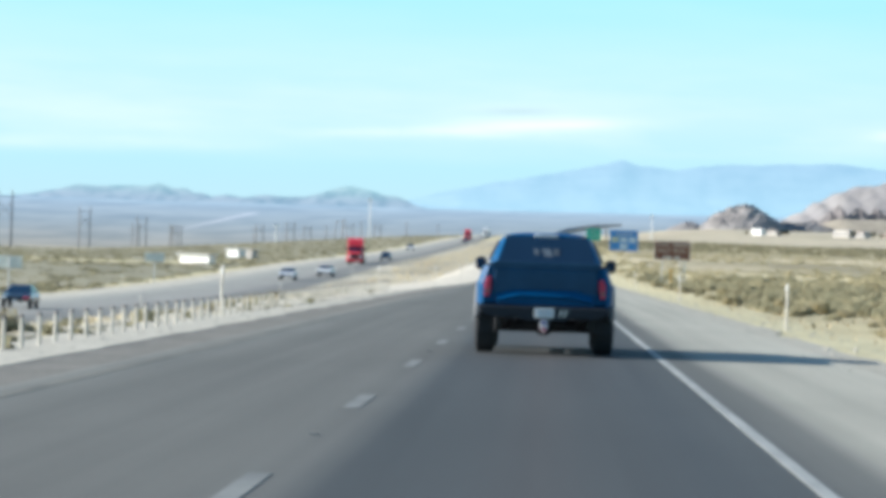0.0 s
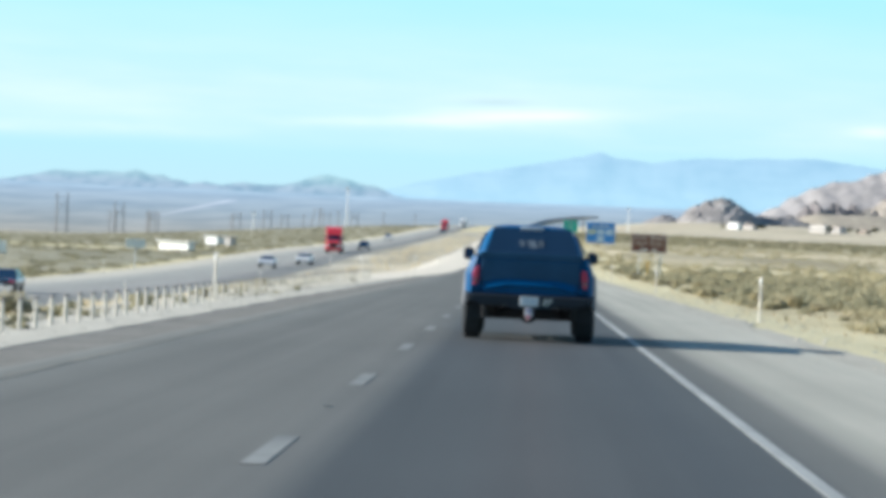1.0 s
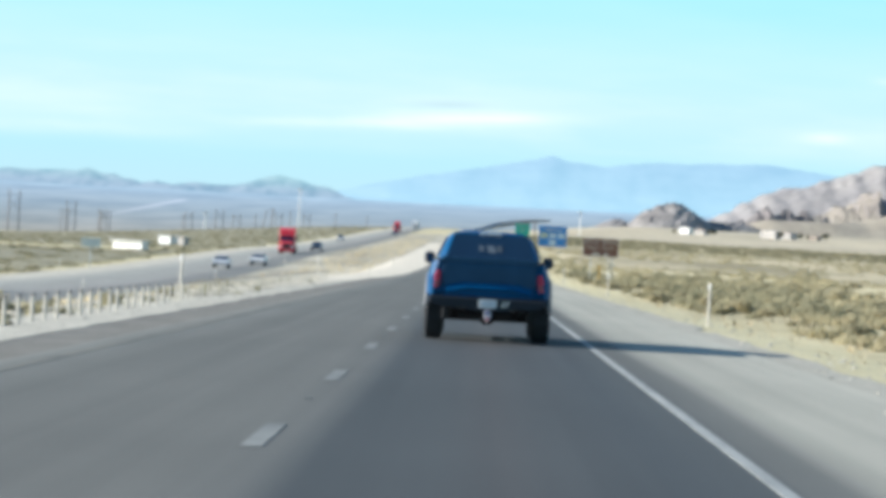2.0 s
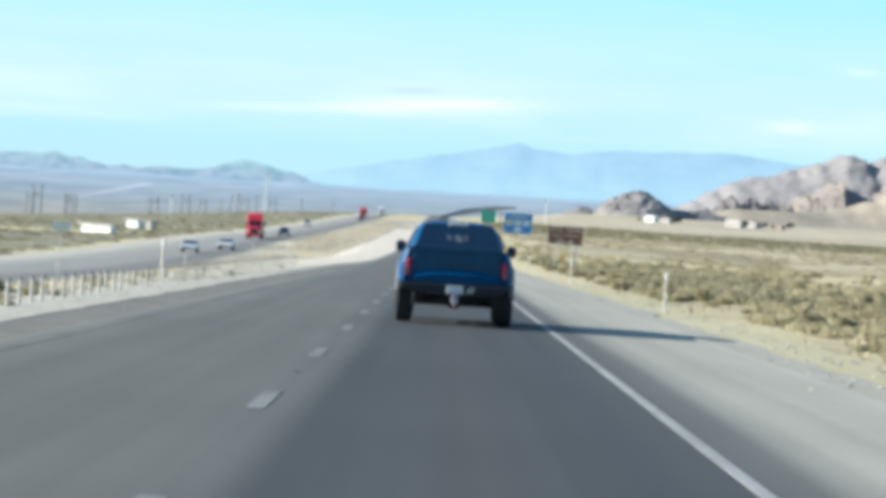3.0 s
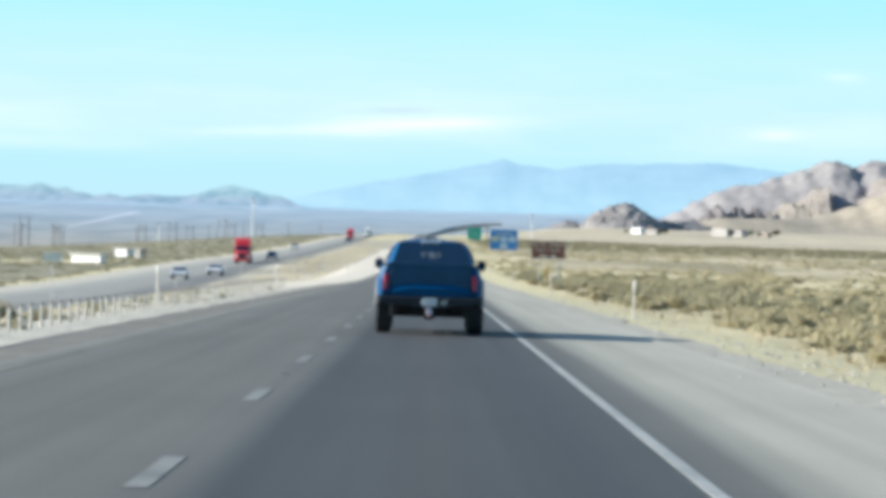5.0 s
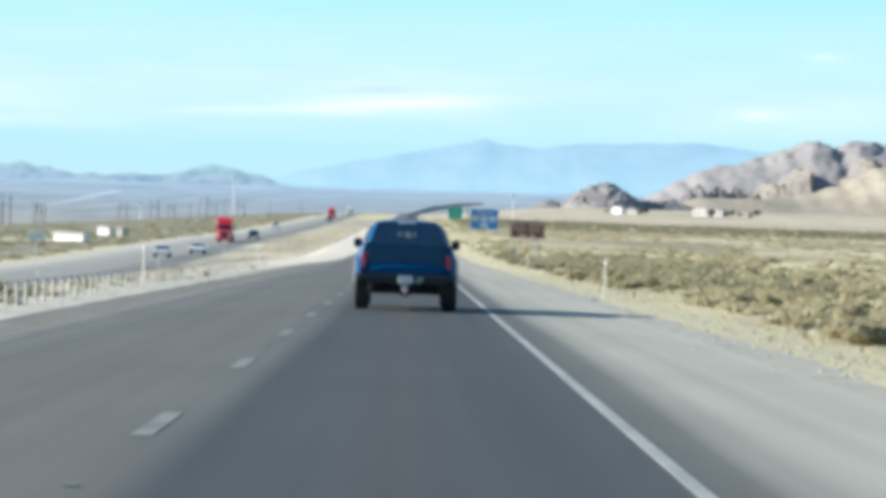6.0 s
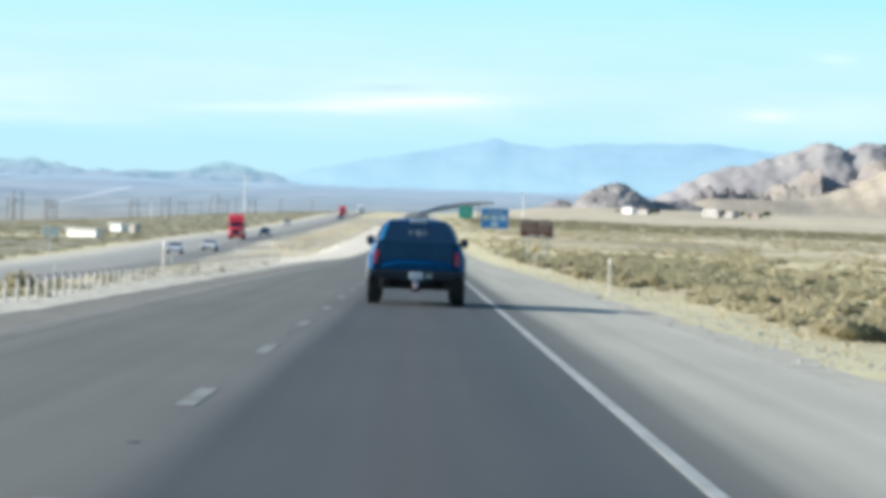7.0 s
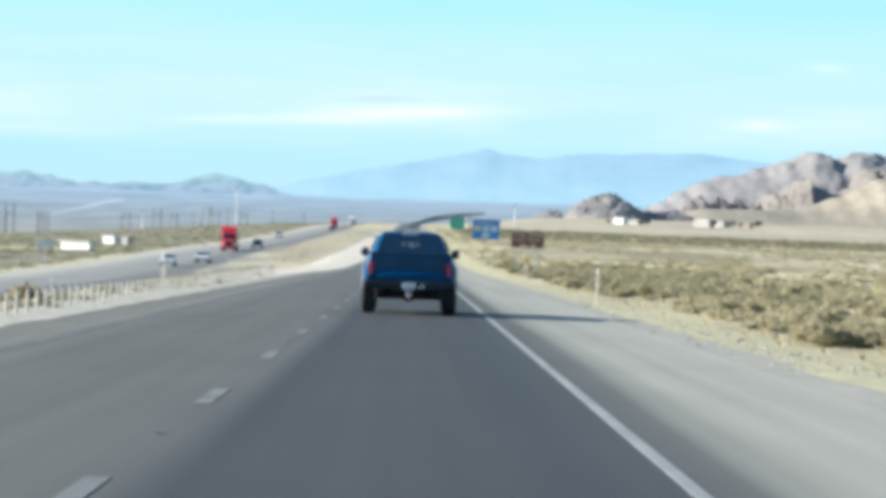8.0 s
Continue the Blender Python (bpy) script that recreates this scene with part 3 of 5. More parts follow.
# the wide alluvial plain that climbs to the ranges
bm = bmesh.new()
rows = []
for j in range(13):
    s = j / 12
    y = 3000 + 1400 * s
    row = []
    for i in range(90):
        x = -2600 + 5200 * i / 89
        top = 79 + 3 * smoothstep(-100, 300, x)
        z0 = ground_z(x, 3000) - 0.2
        row.append(bm.verts.new((x, y, z0 + (top - z0) * s ** 1.1 + 1.2 * noise.noise((x * 0.006, y * 0.004, 0)) * s)))
    rows.append(row)
for p, q in zip(rows, rows[1:]):
    for i in range(89):
        bm.faces.new((p[i], p[i + 1], q[i + 1], q[i])).smooth = True
tagged(part("backdrop_plain", bm, M_BAJADA), "desert plain rising to the mountains in painted lavender haze glow", "plain", kind="structure")


def plain_z(x, y):
    s = (y - 3000) / 1400
    top = 79 + 3 * smoothstep(-100, 300, x)
    z0 = ground_z(x, 3000) - 0.2
    return z0 + (top - z0) * s ** 1.1


# a road that climbs the far plain, its paleness painted as glowing haze
M_WASH = haze_glow("far_road_haze", (0.50, 0.55, 0.61), (0.60, 0.69, 0.82), 20, 60, (0.92, 0.93, 0.95), 0.02)
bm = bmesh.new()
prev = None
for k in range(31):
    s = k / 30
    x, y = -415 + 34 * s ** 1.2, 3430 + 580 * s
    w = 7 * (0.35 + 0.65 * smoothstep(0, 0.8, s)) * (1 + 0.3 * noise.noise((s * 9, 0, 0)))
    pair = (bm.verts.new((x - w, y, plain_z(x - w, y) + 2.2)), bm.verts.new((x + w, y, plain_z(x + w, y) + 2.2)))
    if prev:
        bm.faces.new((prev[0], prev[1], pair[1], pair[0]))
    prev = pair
tagged(part("backdrop_road", bm, M_WASH), "dirt road climbing the distant plain, paled by painted haze glow", "road", kind="structure")


def rocky(name, x0, x1, y0, y1, step, height, material, label, worn=False):
    """A rocky hill as a heightfield on the ground."""
    bm = bmesh.new()
    nx, ny = int((x1 - x0) / step) + 1, int((y1 - y0) / (step * 1.4)) + 1
    grid = []
    for j in range(ny):
        y = y0 + j * step * 1.4
        grid.append([bm.verts.new((x0 + i * step, y, ground_z(x0 + i * step, min(y, 2990)) - 1.5 + height(x0 + i * step, y))) for i in range(nx)])
    for p, q in zip(grid, grid[1:]):
        for i in range(nx - 1):
            bm.faces.new((p[i], p[i + 1], q[i + 1], q[i])).smooth = worn
    return tagged(part(name, bm, material), label, "rocky hill", kind="structure")


def ridged(x, y, s, seed):
    v, a, f = 0.0, 1.0, s
    for k in range(5):
        v += a * (1 - abs(noise.noise((x * f, y * f, seed + k * 3.1))) * 2)
        a *= 0.5
        f *= 2.1
    return v / 1.94


def knoll(x, y):
    cx, cy = 184, 2840
    r = math.hypot((x - cx) / (54 if x < cx else 40), (y - cy) / 60)
    main = 26.5 * max(0.0, 1 - r ** 1.35) * (0.74 + 0.44 * ridged(x, y, 0.022, 4))
    r2 = math.hypot((x - 157) / 20, (y - 2830) / 40)
    side = 17 * max(0.0, 1 - r2 ** 1.7) * (0.8 + 0.35 * ridged(x, y, 0.03, 9))
    r3 = math.hypot((x - 127) / 24, (y - 2850) / 50)
    low = 8.5 * max(0.0, 1 - r3 ** 1.3) * (0.75 + 0.4 * ridged(x, y, 0.035, 2))
    r4 = math.hypot((x - 228) / 50, (y - 2850) / 40)
    tail = 12 * max(0.0, 1 - r4 ** 1.3) * (0.75 + 0.4 * ridged(x, y, 0.03, 6))
    h = max(main, side, low, tail)
    return h + (2.0 * noise.noise((x * 0.09 - h * 0.1, y * 0.09, 0)) + 1.6 * noise.noise((x * 0.22, y * 0.2 + h * 0.1, 3)) + 0.8 * noise.noise((x * 0.5, y * 0.5, 0))) * min(1, h / 4)


rocky("rock_knoll", 50, 290, 2760, 2930, 2.2, knoll, M_ROCK, "dark jagged rock knoll on the desert floor")


def between(table, x):
    """Smooth reading of a short table of (x, value)."""
    for (a, p), (b, q) in zip(table, table[1:]):
        if x <= b:
            return p + (q - p) * smoothstep(a, b, x)
    return table[-1][1]


def back_ridge(x, y):
    crest = between(((225, 0), (244, 14), (268, 25), (286, 36), (310, 47), (340, 55), (370, 63), (400, 73), (424, 82), (442, 81), (450, 76), (473, 85), (502, 82), (600, 95), (850, 88), (1150, 70)), x)
    s = smoothstep(3060, 3290, y)
    h = crest * (0.16 * smoothstep(2900, 3050, y) + 0.84 * s) * (0.93 + 0.05 * ridged(x, y * 0.6, 0.009, 5) + 0.07 * ridged(x, y * 0.5, 0.035, 7))
    return h + (2.0 * noise.noise((x * 0.05, y * 0.02, 2)) + 1.1 * noise.noise((x * 0.15, y * 0.06, 4)) + 0.5 * noise.noise((x * 0.4, y * 0.2, 4))) * smoothstep(8, 30, h)


rocky("rock_massif", 205, 1150, 2895, 3330, 3.4, back_ridge, M_HAZEROCK, "rock mountain with pale mauve haze painted into its colour", True)


def crag(x, y):
    top = between(((318, 14), (344, 26), (367, 36), (384, 42), (397, 51), (404, 54), (413, 32), (432, 35), (446, 46), (458, 64), (475, 68), (520, 60), (600, 82), (760, 74), (900, 40)), x)
    s = smoothstep(3018, 3120, y + 9 * noise.noise((x * 0.06, 1, 0)))
    h = top * s * (0.9 + 0.13 * ridged(x, y * 0.4, 0.03, 8))
    return h - 3 + (3.4 * noise.noise((x * 0.10, y * 0.025, 2)) + 2.2 * noise.noise((x * 0.26, y * 0.06, 4)) + 1.0 * noise.noise((x * 0.5, y * 0.3, 4))) * smoothstep(6, 22, h)


rocky("rock_crag", 312, 900, 3010, 3190, 2.6, crag, M_HILL, "tan cliff with a dark shadowed face")


def fan(x, y):
    g = between(((232, 0), (252, 8), (285, 14), (338, 15), (367, 17), (394, 23), (422, 31), (443, 41), (462, 51), (540, 62), (800, 80), (1100, 60)), x)
    return g * smoothstep(2840, 2975 if x < 340 else 2975 + min(75, (x - 340) * 1.5), y) - 0.4 + 0.9 * noise.noise((x * 0.03, y * 0.02, 1)) * smoothstep(0, 10, g)


rocky("sand_fan", 230, 1100, 2840, 3060, 5.0, fan, M_SAND, "smooth tan sand fan below the cliff", True)


def outcrop(x, y):
    h = 0.0
    for bx, by, bw, bh in ((272, 3004, 19, 22), (284, 3006, 22, 31), (300, 3004, 24, 28), (318, 3006, 22, 25), (256, 2990, 16, 12), (298, 2985, 16, 15), (338, 3004, 18, 20)):
        d = math.hypot((x - bx) / bw, (y - by) / (bw * 1.3))
        h = max(h, bh * max(0.0, 1 - d ** 1.5) * (0.6 + 0.55 * ridged(x, y, 0.05, bx)))
    return h - 1.0 + 2.6 * noise.noise((x * 0.17, y * 0.12, 0)) * smoothstep(1, 6, h)


rocky("rock_outcrop", 236, 360, 2960, 3040, 1.8, outcrop, M_CRAG, "low dark rock outcrop before the mountain")

# ---- overpass, far buildings, poles ----
bm = bmesh.new()
prev = None
for k in range(25):
    s = k / 24
    x, y = 0.5 + 28 * s, 1090 + 180 * s
    z = 12.0 + 8.6 * s - 1.6 * s * s
    w, t = 5.0, 0.4 + 0.95 * smoothstep(0, 0.35, s) * (1 - 0.6 * smoothstep(0.6, 1, s))
    ringv = [bm.verts.new((x + dx * 0.3, y + dx, z + dz)) for dx, dz in ((-w, 0), (w, 0), (w, t), (-w, t))]
    if prev:
        for i in range(4):
            bm.faces.new((prev[i], prev[(i + 1) % 4], ringv[(i + 1) % 4], ringv[i]))
    else:
        bm.faces.new(ringv)
    prev = ringv
bm.faces.new(prev[::-1])
bmesh.ops.recalc_face_normals(bm, faces=bm.faces)
overpass = base("overpass", pose(0, 0, 0), "shadowed concrete overpass curving over the highway", "overpass")
part("deck", bm, M_DECK, overpass, "concrete deck with shade and haze in its colour")
for s in (0.06, 0.8):
    x, y, z = 0.5 + 28 * s, 1090 + 180 * s, 12.1 + 8.6 * s - 1.6 * s * s
    part("pier", box(x - 0.35, x + 0.35, y - 0.6, y + 0.6, ground_z(x, y) - 0.5, z, 0.1), M_CONCRETE, overpass)


def h_frame(x, y, height):
    """A wooden H-frame of a power line."""
    z = ground_z(x, y) - 0.3 if y < 3000 else plain_z(x, y)
    t = base("power_pole", pose(x, y, z), "dark weathered wooden H-frame power pole on the plain", "power pole", "power line poles")
    for s in (-3.0, 3.0):
        part("pole", tube(bmesh.new(), (s, 0, 0), (s, 0, height), 0.42, 0.28, 8), M_WOOD, t)
    part("crossarm", box(-4.6, 4.6, -0.15, 0.15, height * 0.88, height * 0.88 + 0.2, 0.03), M_WOOD, t)
    bm = bmesh.new()
    tube(bm, (-3, 0, height * 0.55), (3, 0, height * 0.8), 0.12, n=6)
    tube(bm, (3, 0, height * 0.55), (-3, 0, height * 0.8), 0.12, n=6)
    part("brace", bm, M_WOOD, t)
    return t


for x, y, h in ((-230, 1315, 25), (-262, 1750, 24), (-268, 2040, 21), (-297, 2450, 18), (-276, 2300, 16), (-252, 2700, 17), (-342, 2560, 20), (-200, 2400, 16), (-214, 2750, 14), (-181, 2820, 15), (-160, 2900, 14)):
    h_frame(x, y, h)


def line_pole(x, y, h, lean):
    """A single wooden pole of the power line, with its arm."""
    t = base("power_pole", pose(x, y, ground_z(x, y) - 0.3, 0, lean), "dark weathered single power pole on the plain", "power pole", "power line poles")
    part("pole", tube(bmesh.new(), (0, 0, 0), (0, 0, h), 0.40, 0.26, 8), M_WOOD, t)
    part("crossarm", box(-1.8, 1.8, -0.12, 0.12, h * 0.9, h * 0.9 + 0.25, 0.03), M_WOOD, t)


for x, y, h, lean in ((-173, 2600, 18, 1), (-173, 2500, 17, 9), (-168, 2520, 17, 6), (-148, 2450, 14, 0), (-305, 2500, 18, 0), (-236, 2480, 13, 0), (-120, 2620, 13, 0), (-96, 2700, 11, 0), (-190, 2650, 13, 0)):
    line_pole(x, y, h, lean)


def mono_pole(x, y, h, r=0.45):
    t = base("tall_pole", pose(x, y, ground_z(x, y) - 0.3), "tall white steel pole standing on the plain", "pole")
    part("shaft", tube(bmesh.new(), (0, 0, 0), (0, 0, h), r, r * 0.6, 10), M_WHITE, t)
    part("head", box(-r * 2.2, r * 2.2, -r, r, h - 0.2, h + 1.0, 0.08), M_WHITE, t)
    return t


mono_pole(-121, 2100, 26, 0.6)
mono_pole(-202, 2300, 13, 0.7)
mono_pole(48, 1450, 11, 0.3)


def shed(x, y, w, d, h, roof_mat, wall_mat, label, doors=2, pitch=0.25, yaw=-42):
    z = ground_z(x, y)
    t = base("building", pose(x, y, z - 0.2, 0, 0, yaw), label, "building")
    part("wall", box(-w / 2, w / 2, 0, d, 0, h, 0.05), wall_mat, t)
    part("roof", prism([(-w / 2 - 0.4, h - 0.05), (w / 2 + 0.4, h - 0.05), (w / 2 + 0.4, h + 0.1), (0, h + w * 0.5 * pitch), (-w / 2 - 0.4, h + 0.1)], "y", -0.4, d + 0.4), roof_mat, t)
    for k in range(doors):
        cx = -w / 2 + w * (k + 0.5) / doors
        win = part("window", box(cx - w * 0.055, cx + w * 0.055, -0.06, 0.02, h * 0.38, h * 0.70, 0.02), M_PANE, t)
        part("frame", box(cx - w * 0.07, cx + w * 0.07, -0.04, 0.03, h * 0.71, h * 0.76), M_WHITE, win)
    return t


shed(196, 2085, 13, 7, 5.0, M_STUCCO, M_STUCCO, "white stucco house at the foot of the hills", 3, 0.12)
shed(209, 2095, 9, 7, 4.2, M_ROOF, M_STUCCO, "low house with a dusty brown roof below the hills", 3)
shed(228, 2100, 7, 5, 3.2, M_ROOF, M_ROOF, "small brown outbuilding below the hills", 1)
shed(138, 2060, 8, 5, 4.2, M_WHITE, M_WHITE, "small white shed on the desert floor", 1, 0.1)
shed(149, 2070, 8, 5, 3.2, M_ROOF, M_STUCCO, "low tan building beside a white shed", 3)
shed(-51.4, 470, 5.8, 1.5, 1.5, M_WHITE, M_WHITE, "long white trailer parked on the plain", 0, 0.02, -36)
shed(-60.6, 614, 3.1, 2.2, 1.9, M_WHITE, M_WHITE, "white box building beside a trailer", 0, 0.02, -38)
shed(-53.6, 574, 1.4, 1.6, 1.9, M_STUCCO, M_STUCCO, "small pale shed on the plain", 1, 0.1, -38)


# ---- roadside posts and signs ----
def post_field():
    """Short barrier posts with dark caps along the median."""
    k = 0
    first = None
    while True:
        y = 40.0 + 1.55 * k
        if y > 178:
            break
        x = -7.62 + 0.05 * noise.noise((y, 0, 0)) - 0.25 * smoothstep(90, 170, y)
        lean = pose(x, y, ground_z(x, y) + 0.02, 2.5 * noise.noise((y * 3, 1, 0)), 3 * noise.noise((y * 3, 5, 0)), 8 * noise.noise((y, 9, 0)))
        if first is None:
            first = base("barrier_post", lean, "short weathered barrier post with a dark cap on pale gravel", "post", "barrier posts along the median")
            part("shaft", tube(bmesh.new(), (0, 0, -0.3), (0, 0, 0.47), 0.036, 0.033, 9), M_OLDPOST, first)
            part("cap", tube(bmesh.new(), (0, 0, 0.455), (0, 0, 0.51), 0.041, 0.037, 9), M_WOOD, first, "dark weathered cap")
        else:
            copy_thing(first, lean)
        k += 1


post_field()


def delineators():
    first = None
    for x, y, yaw in ((6.35, 106.0, 4), (6.3, 170.0, -6), (6.5, 250, 3), (6.4, 330, 0), (-7.75, 98.0, 5), (-7.8, 168, -3), (-7.6, 235, 0), (-8.2, 320, 4), (-22.8, 197, 0), (-22.6, 285, 4), (-22.6, 380, 4), (-37.8, 215, 2), (-38.2, 300, -4)):
        m = pose(x, y, ground_z(x, y) + 0.01, 1.5 * math.sin(y), 2.5 * math.cos(y * 2), yaw - 45)
        if first is None:
            first = base("delineator_post", m, "slim pale roadside delineator post in gravel", "post", "delineator posts along the highway")
            part("shaft", prism([(-0.04, 0.0), (-0.03, -0.026), (0.0, -0.038), (0.03, -0.026), (0.04, 0.0), (0.036, 0.01), (0.0, -0.024), (-0.036, 0.01)], "z", -0.3, 1.24), M_POST, first)
            part("reflector", box(-0.03, 0.03, -0.056, -0.040, 1.06, 1.19, 0.004), M_WHITE, first, "white reflector")
        else:
            copy_thing(first, m)


delineators()


def sign(name, x, y, w, h, zc, mat, label, posts, yaw=0.0):
    z = ground_z(x, y)
    t = base(name, pose(x, y, z, 0, 0, yaw), label, "road sign")
    part("panel", box(-w / 2, w / 2, -0.03, 0.03, zc - z - h / 2, zc - z + h / 2, 0.012), mat, t)
    bm = bmesh.new()
    e = 0.05
    for a, b, c, d in ((-w / 2 + e, w / 2 - e, h / 2 - 2 * e, h / 2 - e), (-w / 2 + e, w / 2 - e, -h / 2 + e, -h / 2 + 2 * e), (-w / 2 + e, -w / 2 + 2 * e, -h / 2 + 2 * e, h / 2 - 2 * e), (w / 2 - 2 * e, w / 2 - e, -h / 2 + 2 * e, h / 2 - 2 * e)):
        block(bm, a, b, -0.04, -0.031, zc - z + c, zc - z + d)
    part("border", bm, M_LETTER, t, "pale border line")
    for px in posts:
        part("post", tube(bmesh.new(), (px, 0.09, -0.4), (px, 0.09, zc - z + h * 0.4), 0.055, n=8), M_GALV, t, "grey steel post")
    return t, zc - z


brown, bz = sign("brown_sign", 12.0, 320.0, 3.5, 1.85, 3.42, M_BROWN, "brown recreation sign with pale lettering on steel posts", (-0.95, 1.2))


M_TAN = plain("tan_lettering", (0.56, 0.47, 0.40), 0.5)


def word(text, x0, x1, z, height, material, parent, label):
    """One word in flat raised letters, fitted between x0 and x1, capitals of that height, on the face towards -y."""
    cu = bpy.data.curves.new("word", "FONT")
    cu.body, cu.extrude, cu.offset = text, 0.02, 0.012
    ob = bpy.data.objects.new("word", cu)
    scene.collection.objects.link(ob)
    me = bpy.data.meshes.new_from_object(ob.evaluated_get(bpy.context.evaluated_depsgraph_get()))
    bpy.data.objects.remove(ob)
    bm = bmesh.new()
    bm.from_mesh(me)
    bpy.data.meshes.remove(me)
    lo, hi = min(v.co.x for v in bm.verts), max(v.co.x for v in bm.verts)
    top = max(v.co.y for v in bm.verts)
    for v in bm.verts:
        v.co = Vector((x0 + (v.co.x - lo) / (hi - lo) * (x1 - x0), -0.040 - v.co.z * 0.4, z + v.co.y / top * height))
    bmesh.ops.recalc_face_normals(bm, faces=bm.faces)
    return part("lettering", bm, material, parent, label)


for text, x0, x1, z in (("Great", -1.53, -0.24, 0.38), ("Basin", 0.15, 1.57, 0.38), ("Nat'l", -1.29, -0.21, -0.20), ("Park", 0.13, 1.29, -0.20)):
    word(text, x0, x1, bz + z, 0.42, M_TAN, brown, "pale painted word")
for x0, x1, n_let in ((-0.88, -0.06, 4), (0.27, 0.78, 3)):
    bm = bmesh.new()
    for i in range(n_let):
        cx = x0 + (x1 - x0) * (i + 0.5) / n_let
        block(bm, cx - 0.06, cx + 0.06, -0.045, -0.032, bz - 0.76, bz - 0.52, 0.01, 1)
    part("lettering", bm, M_LETTER, brown, "pale unreadable lettering bars")
for s in (-1, 1):
    part("brace", tube(bmesh.new(), (0.75 + 0.0, 0.2, -0.2), (1.0 + 0.28 * s, 0.12, bz - 0.9), 0.04, n=6), M_GALV, brown, "slanted steel brace")
marker = base("marker_post", pose(11.9, 319.0, ground_z(11.9, 319)), "yellow utility marker post in dry grass", "marker post")
part("shaft", prism([(-0.09, -0.03), (0.09, -0.03), (0.07, 0.03), (-0.07, 0.03)], "z", -0.2, 1.35, 0.015), M_AMBER, marker)
part("cap", box(-0.1, 0.1, -0.04, 0.04, 1.3, 1.48, 0.02), M_AMBER, marker)

blue, bz = sign("blue_sign", 16.0, 670.0, 6.0, 4.4, 7.5, M_SIGNBLUE, "blue highway services sign with business panels", (-1.7, 1.7))
for i in range(3):
    for j in range(2):
        if j and i != 1:
            continue
        part("panel", box(-1.85 + 1.85 * i - 0.74, -1.85 + 1.85 * i + 0.74, -0.05, -0.032, bz + 0.1 - 1.45 * j - 0.5, bz + 0.1 - 1.45 * j + 0.6, 0.02), plain("pale_sign_panel", (0.55, 0.68, 0.78) if (i or j) else (0.55, 0.60, 0.45), 0.5), blue, "pale business panel")
bm = bmesh.new()
for i in range(9):
    block(bm, -1.7 + 0.4 * i, -1.45 + 0.4 * i, -0.045, -0.032, bz + 1.2, bz + 1.5)
part("lettering", bm, M_LETTER, blue, "pale unreadable lettering bars")

green, gz = sign("green_sign", 12.6, 870.0, 4.0, 3.3, 10.8, M_GREEN, "green highway exit sign on steel posts", (-1.1, 1.1))
M_PALEGREEN = plain("green_tint_lettering", (0.40, 0.62, 0.52), 0.5)
for dz, n_b in ((0.7, 5), (0.0, 6), (-0.7, 4)):
    bm = bmesh.new()
    for i in range(n_b):
        block(bm, (i - n_b / 2) * 0.42 + 0.06, (i - n_b / 2) * 0.42 + 0.34, -0.045, -0.032, gz + dz - 0.17, gz + dz + 0.17)
    part("lettering", bm, M_PALEGREEN, green, "pale unreadable lettering bars")

# back of a small sign for the opposite carriageway
back = base("sign_back", pose(-39.2, 330, ground_z(-39.2, 330), 0, 0, 6), "bare metal back of a small road sign", "road sign")
part("panel", box(-0.95, 0.95, -0.02, 0.02, 2.2, 3.1, 0.01), plain("weathered_aluminium", (0.66, 0.70, 0.66), 0.7), back)
part("post", tube(bmesh.new(), (0, -0.06, -0.3), (0, -0.06, 3.0), 0.06, n=8), M_GALV, back)
copy_thing(back, pose(-38.8, 245, ground_z(-38.8, 245), 0, 0, -5))


# raised reflectors midway between the lane dashes
reflector = None
for k in range(-1, 9):
    m = pose(-1.83, 43.5 + 6.1 + 24.38 * k, ground_z(-1.83, 49.6 + 24.38 * k) + 0.051)
    if reflector is None:
        reflector = base("road_reflector", m, "small pale raised reflector on the lane line", "road reflector", "reflectors along the lane line")
        part("housing", prism([(-0.04, 0.0), (0.04, 0.0), (0.025, 0.016), (-0.025, 0.016)], "x", -0.04, 0.04), M_DASH, reflector)
        part("lens", box(-0.033, 0.033, -0.038, -0.030, 0.003, 0.011), M_DASH, reflector)
    else:
        copy_thing(reflector, m)


# ---- vehicles ----
def arc(cx, cz, r, a0, a1, n):
    return [(cx + r * math.cos(radians(a0 + (a1 - a0) * i / n)), cz + r * math.sin(radians(a0 + (a1 - a0) * i / n))) for i in range(n + 1)]


def narrowed(bm, low, high, z0, z1):
    """Lean the sides in towards the top."""
    for v in bm.verts:
        k = max(0.0, min(1.0, (v.co.z - z0) / (z1 - z0)))
        v.co.x *= low + (high - low) * k
    return bm


M_FLARE = plain("dusty_flare", (0.24, 0.24, 0.245), 0.5, vary=0.25, scale=6.0)
M_STICKER = plain("sticker", (0.13, 0.16, 0.19), 0.5, vary=0.4, scale=20.0)


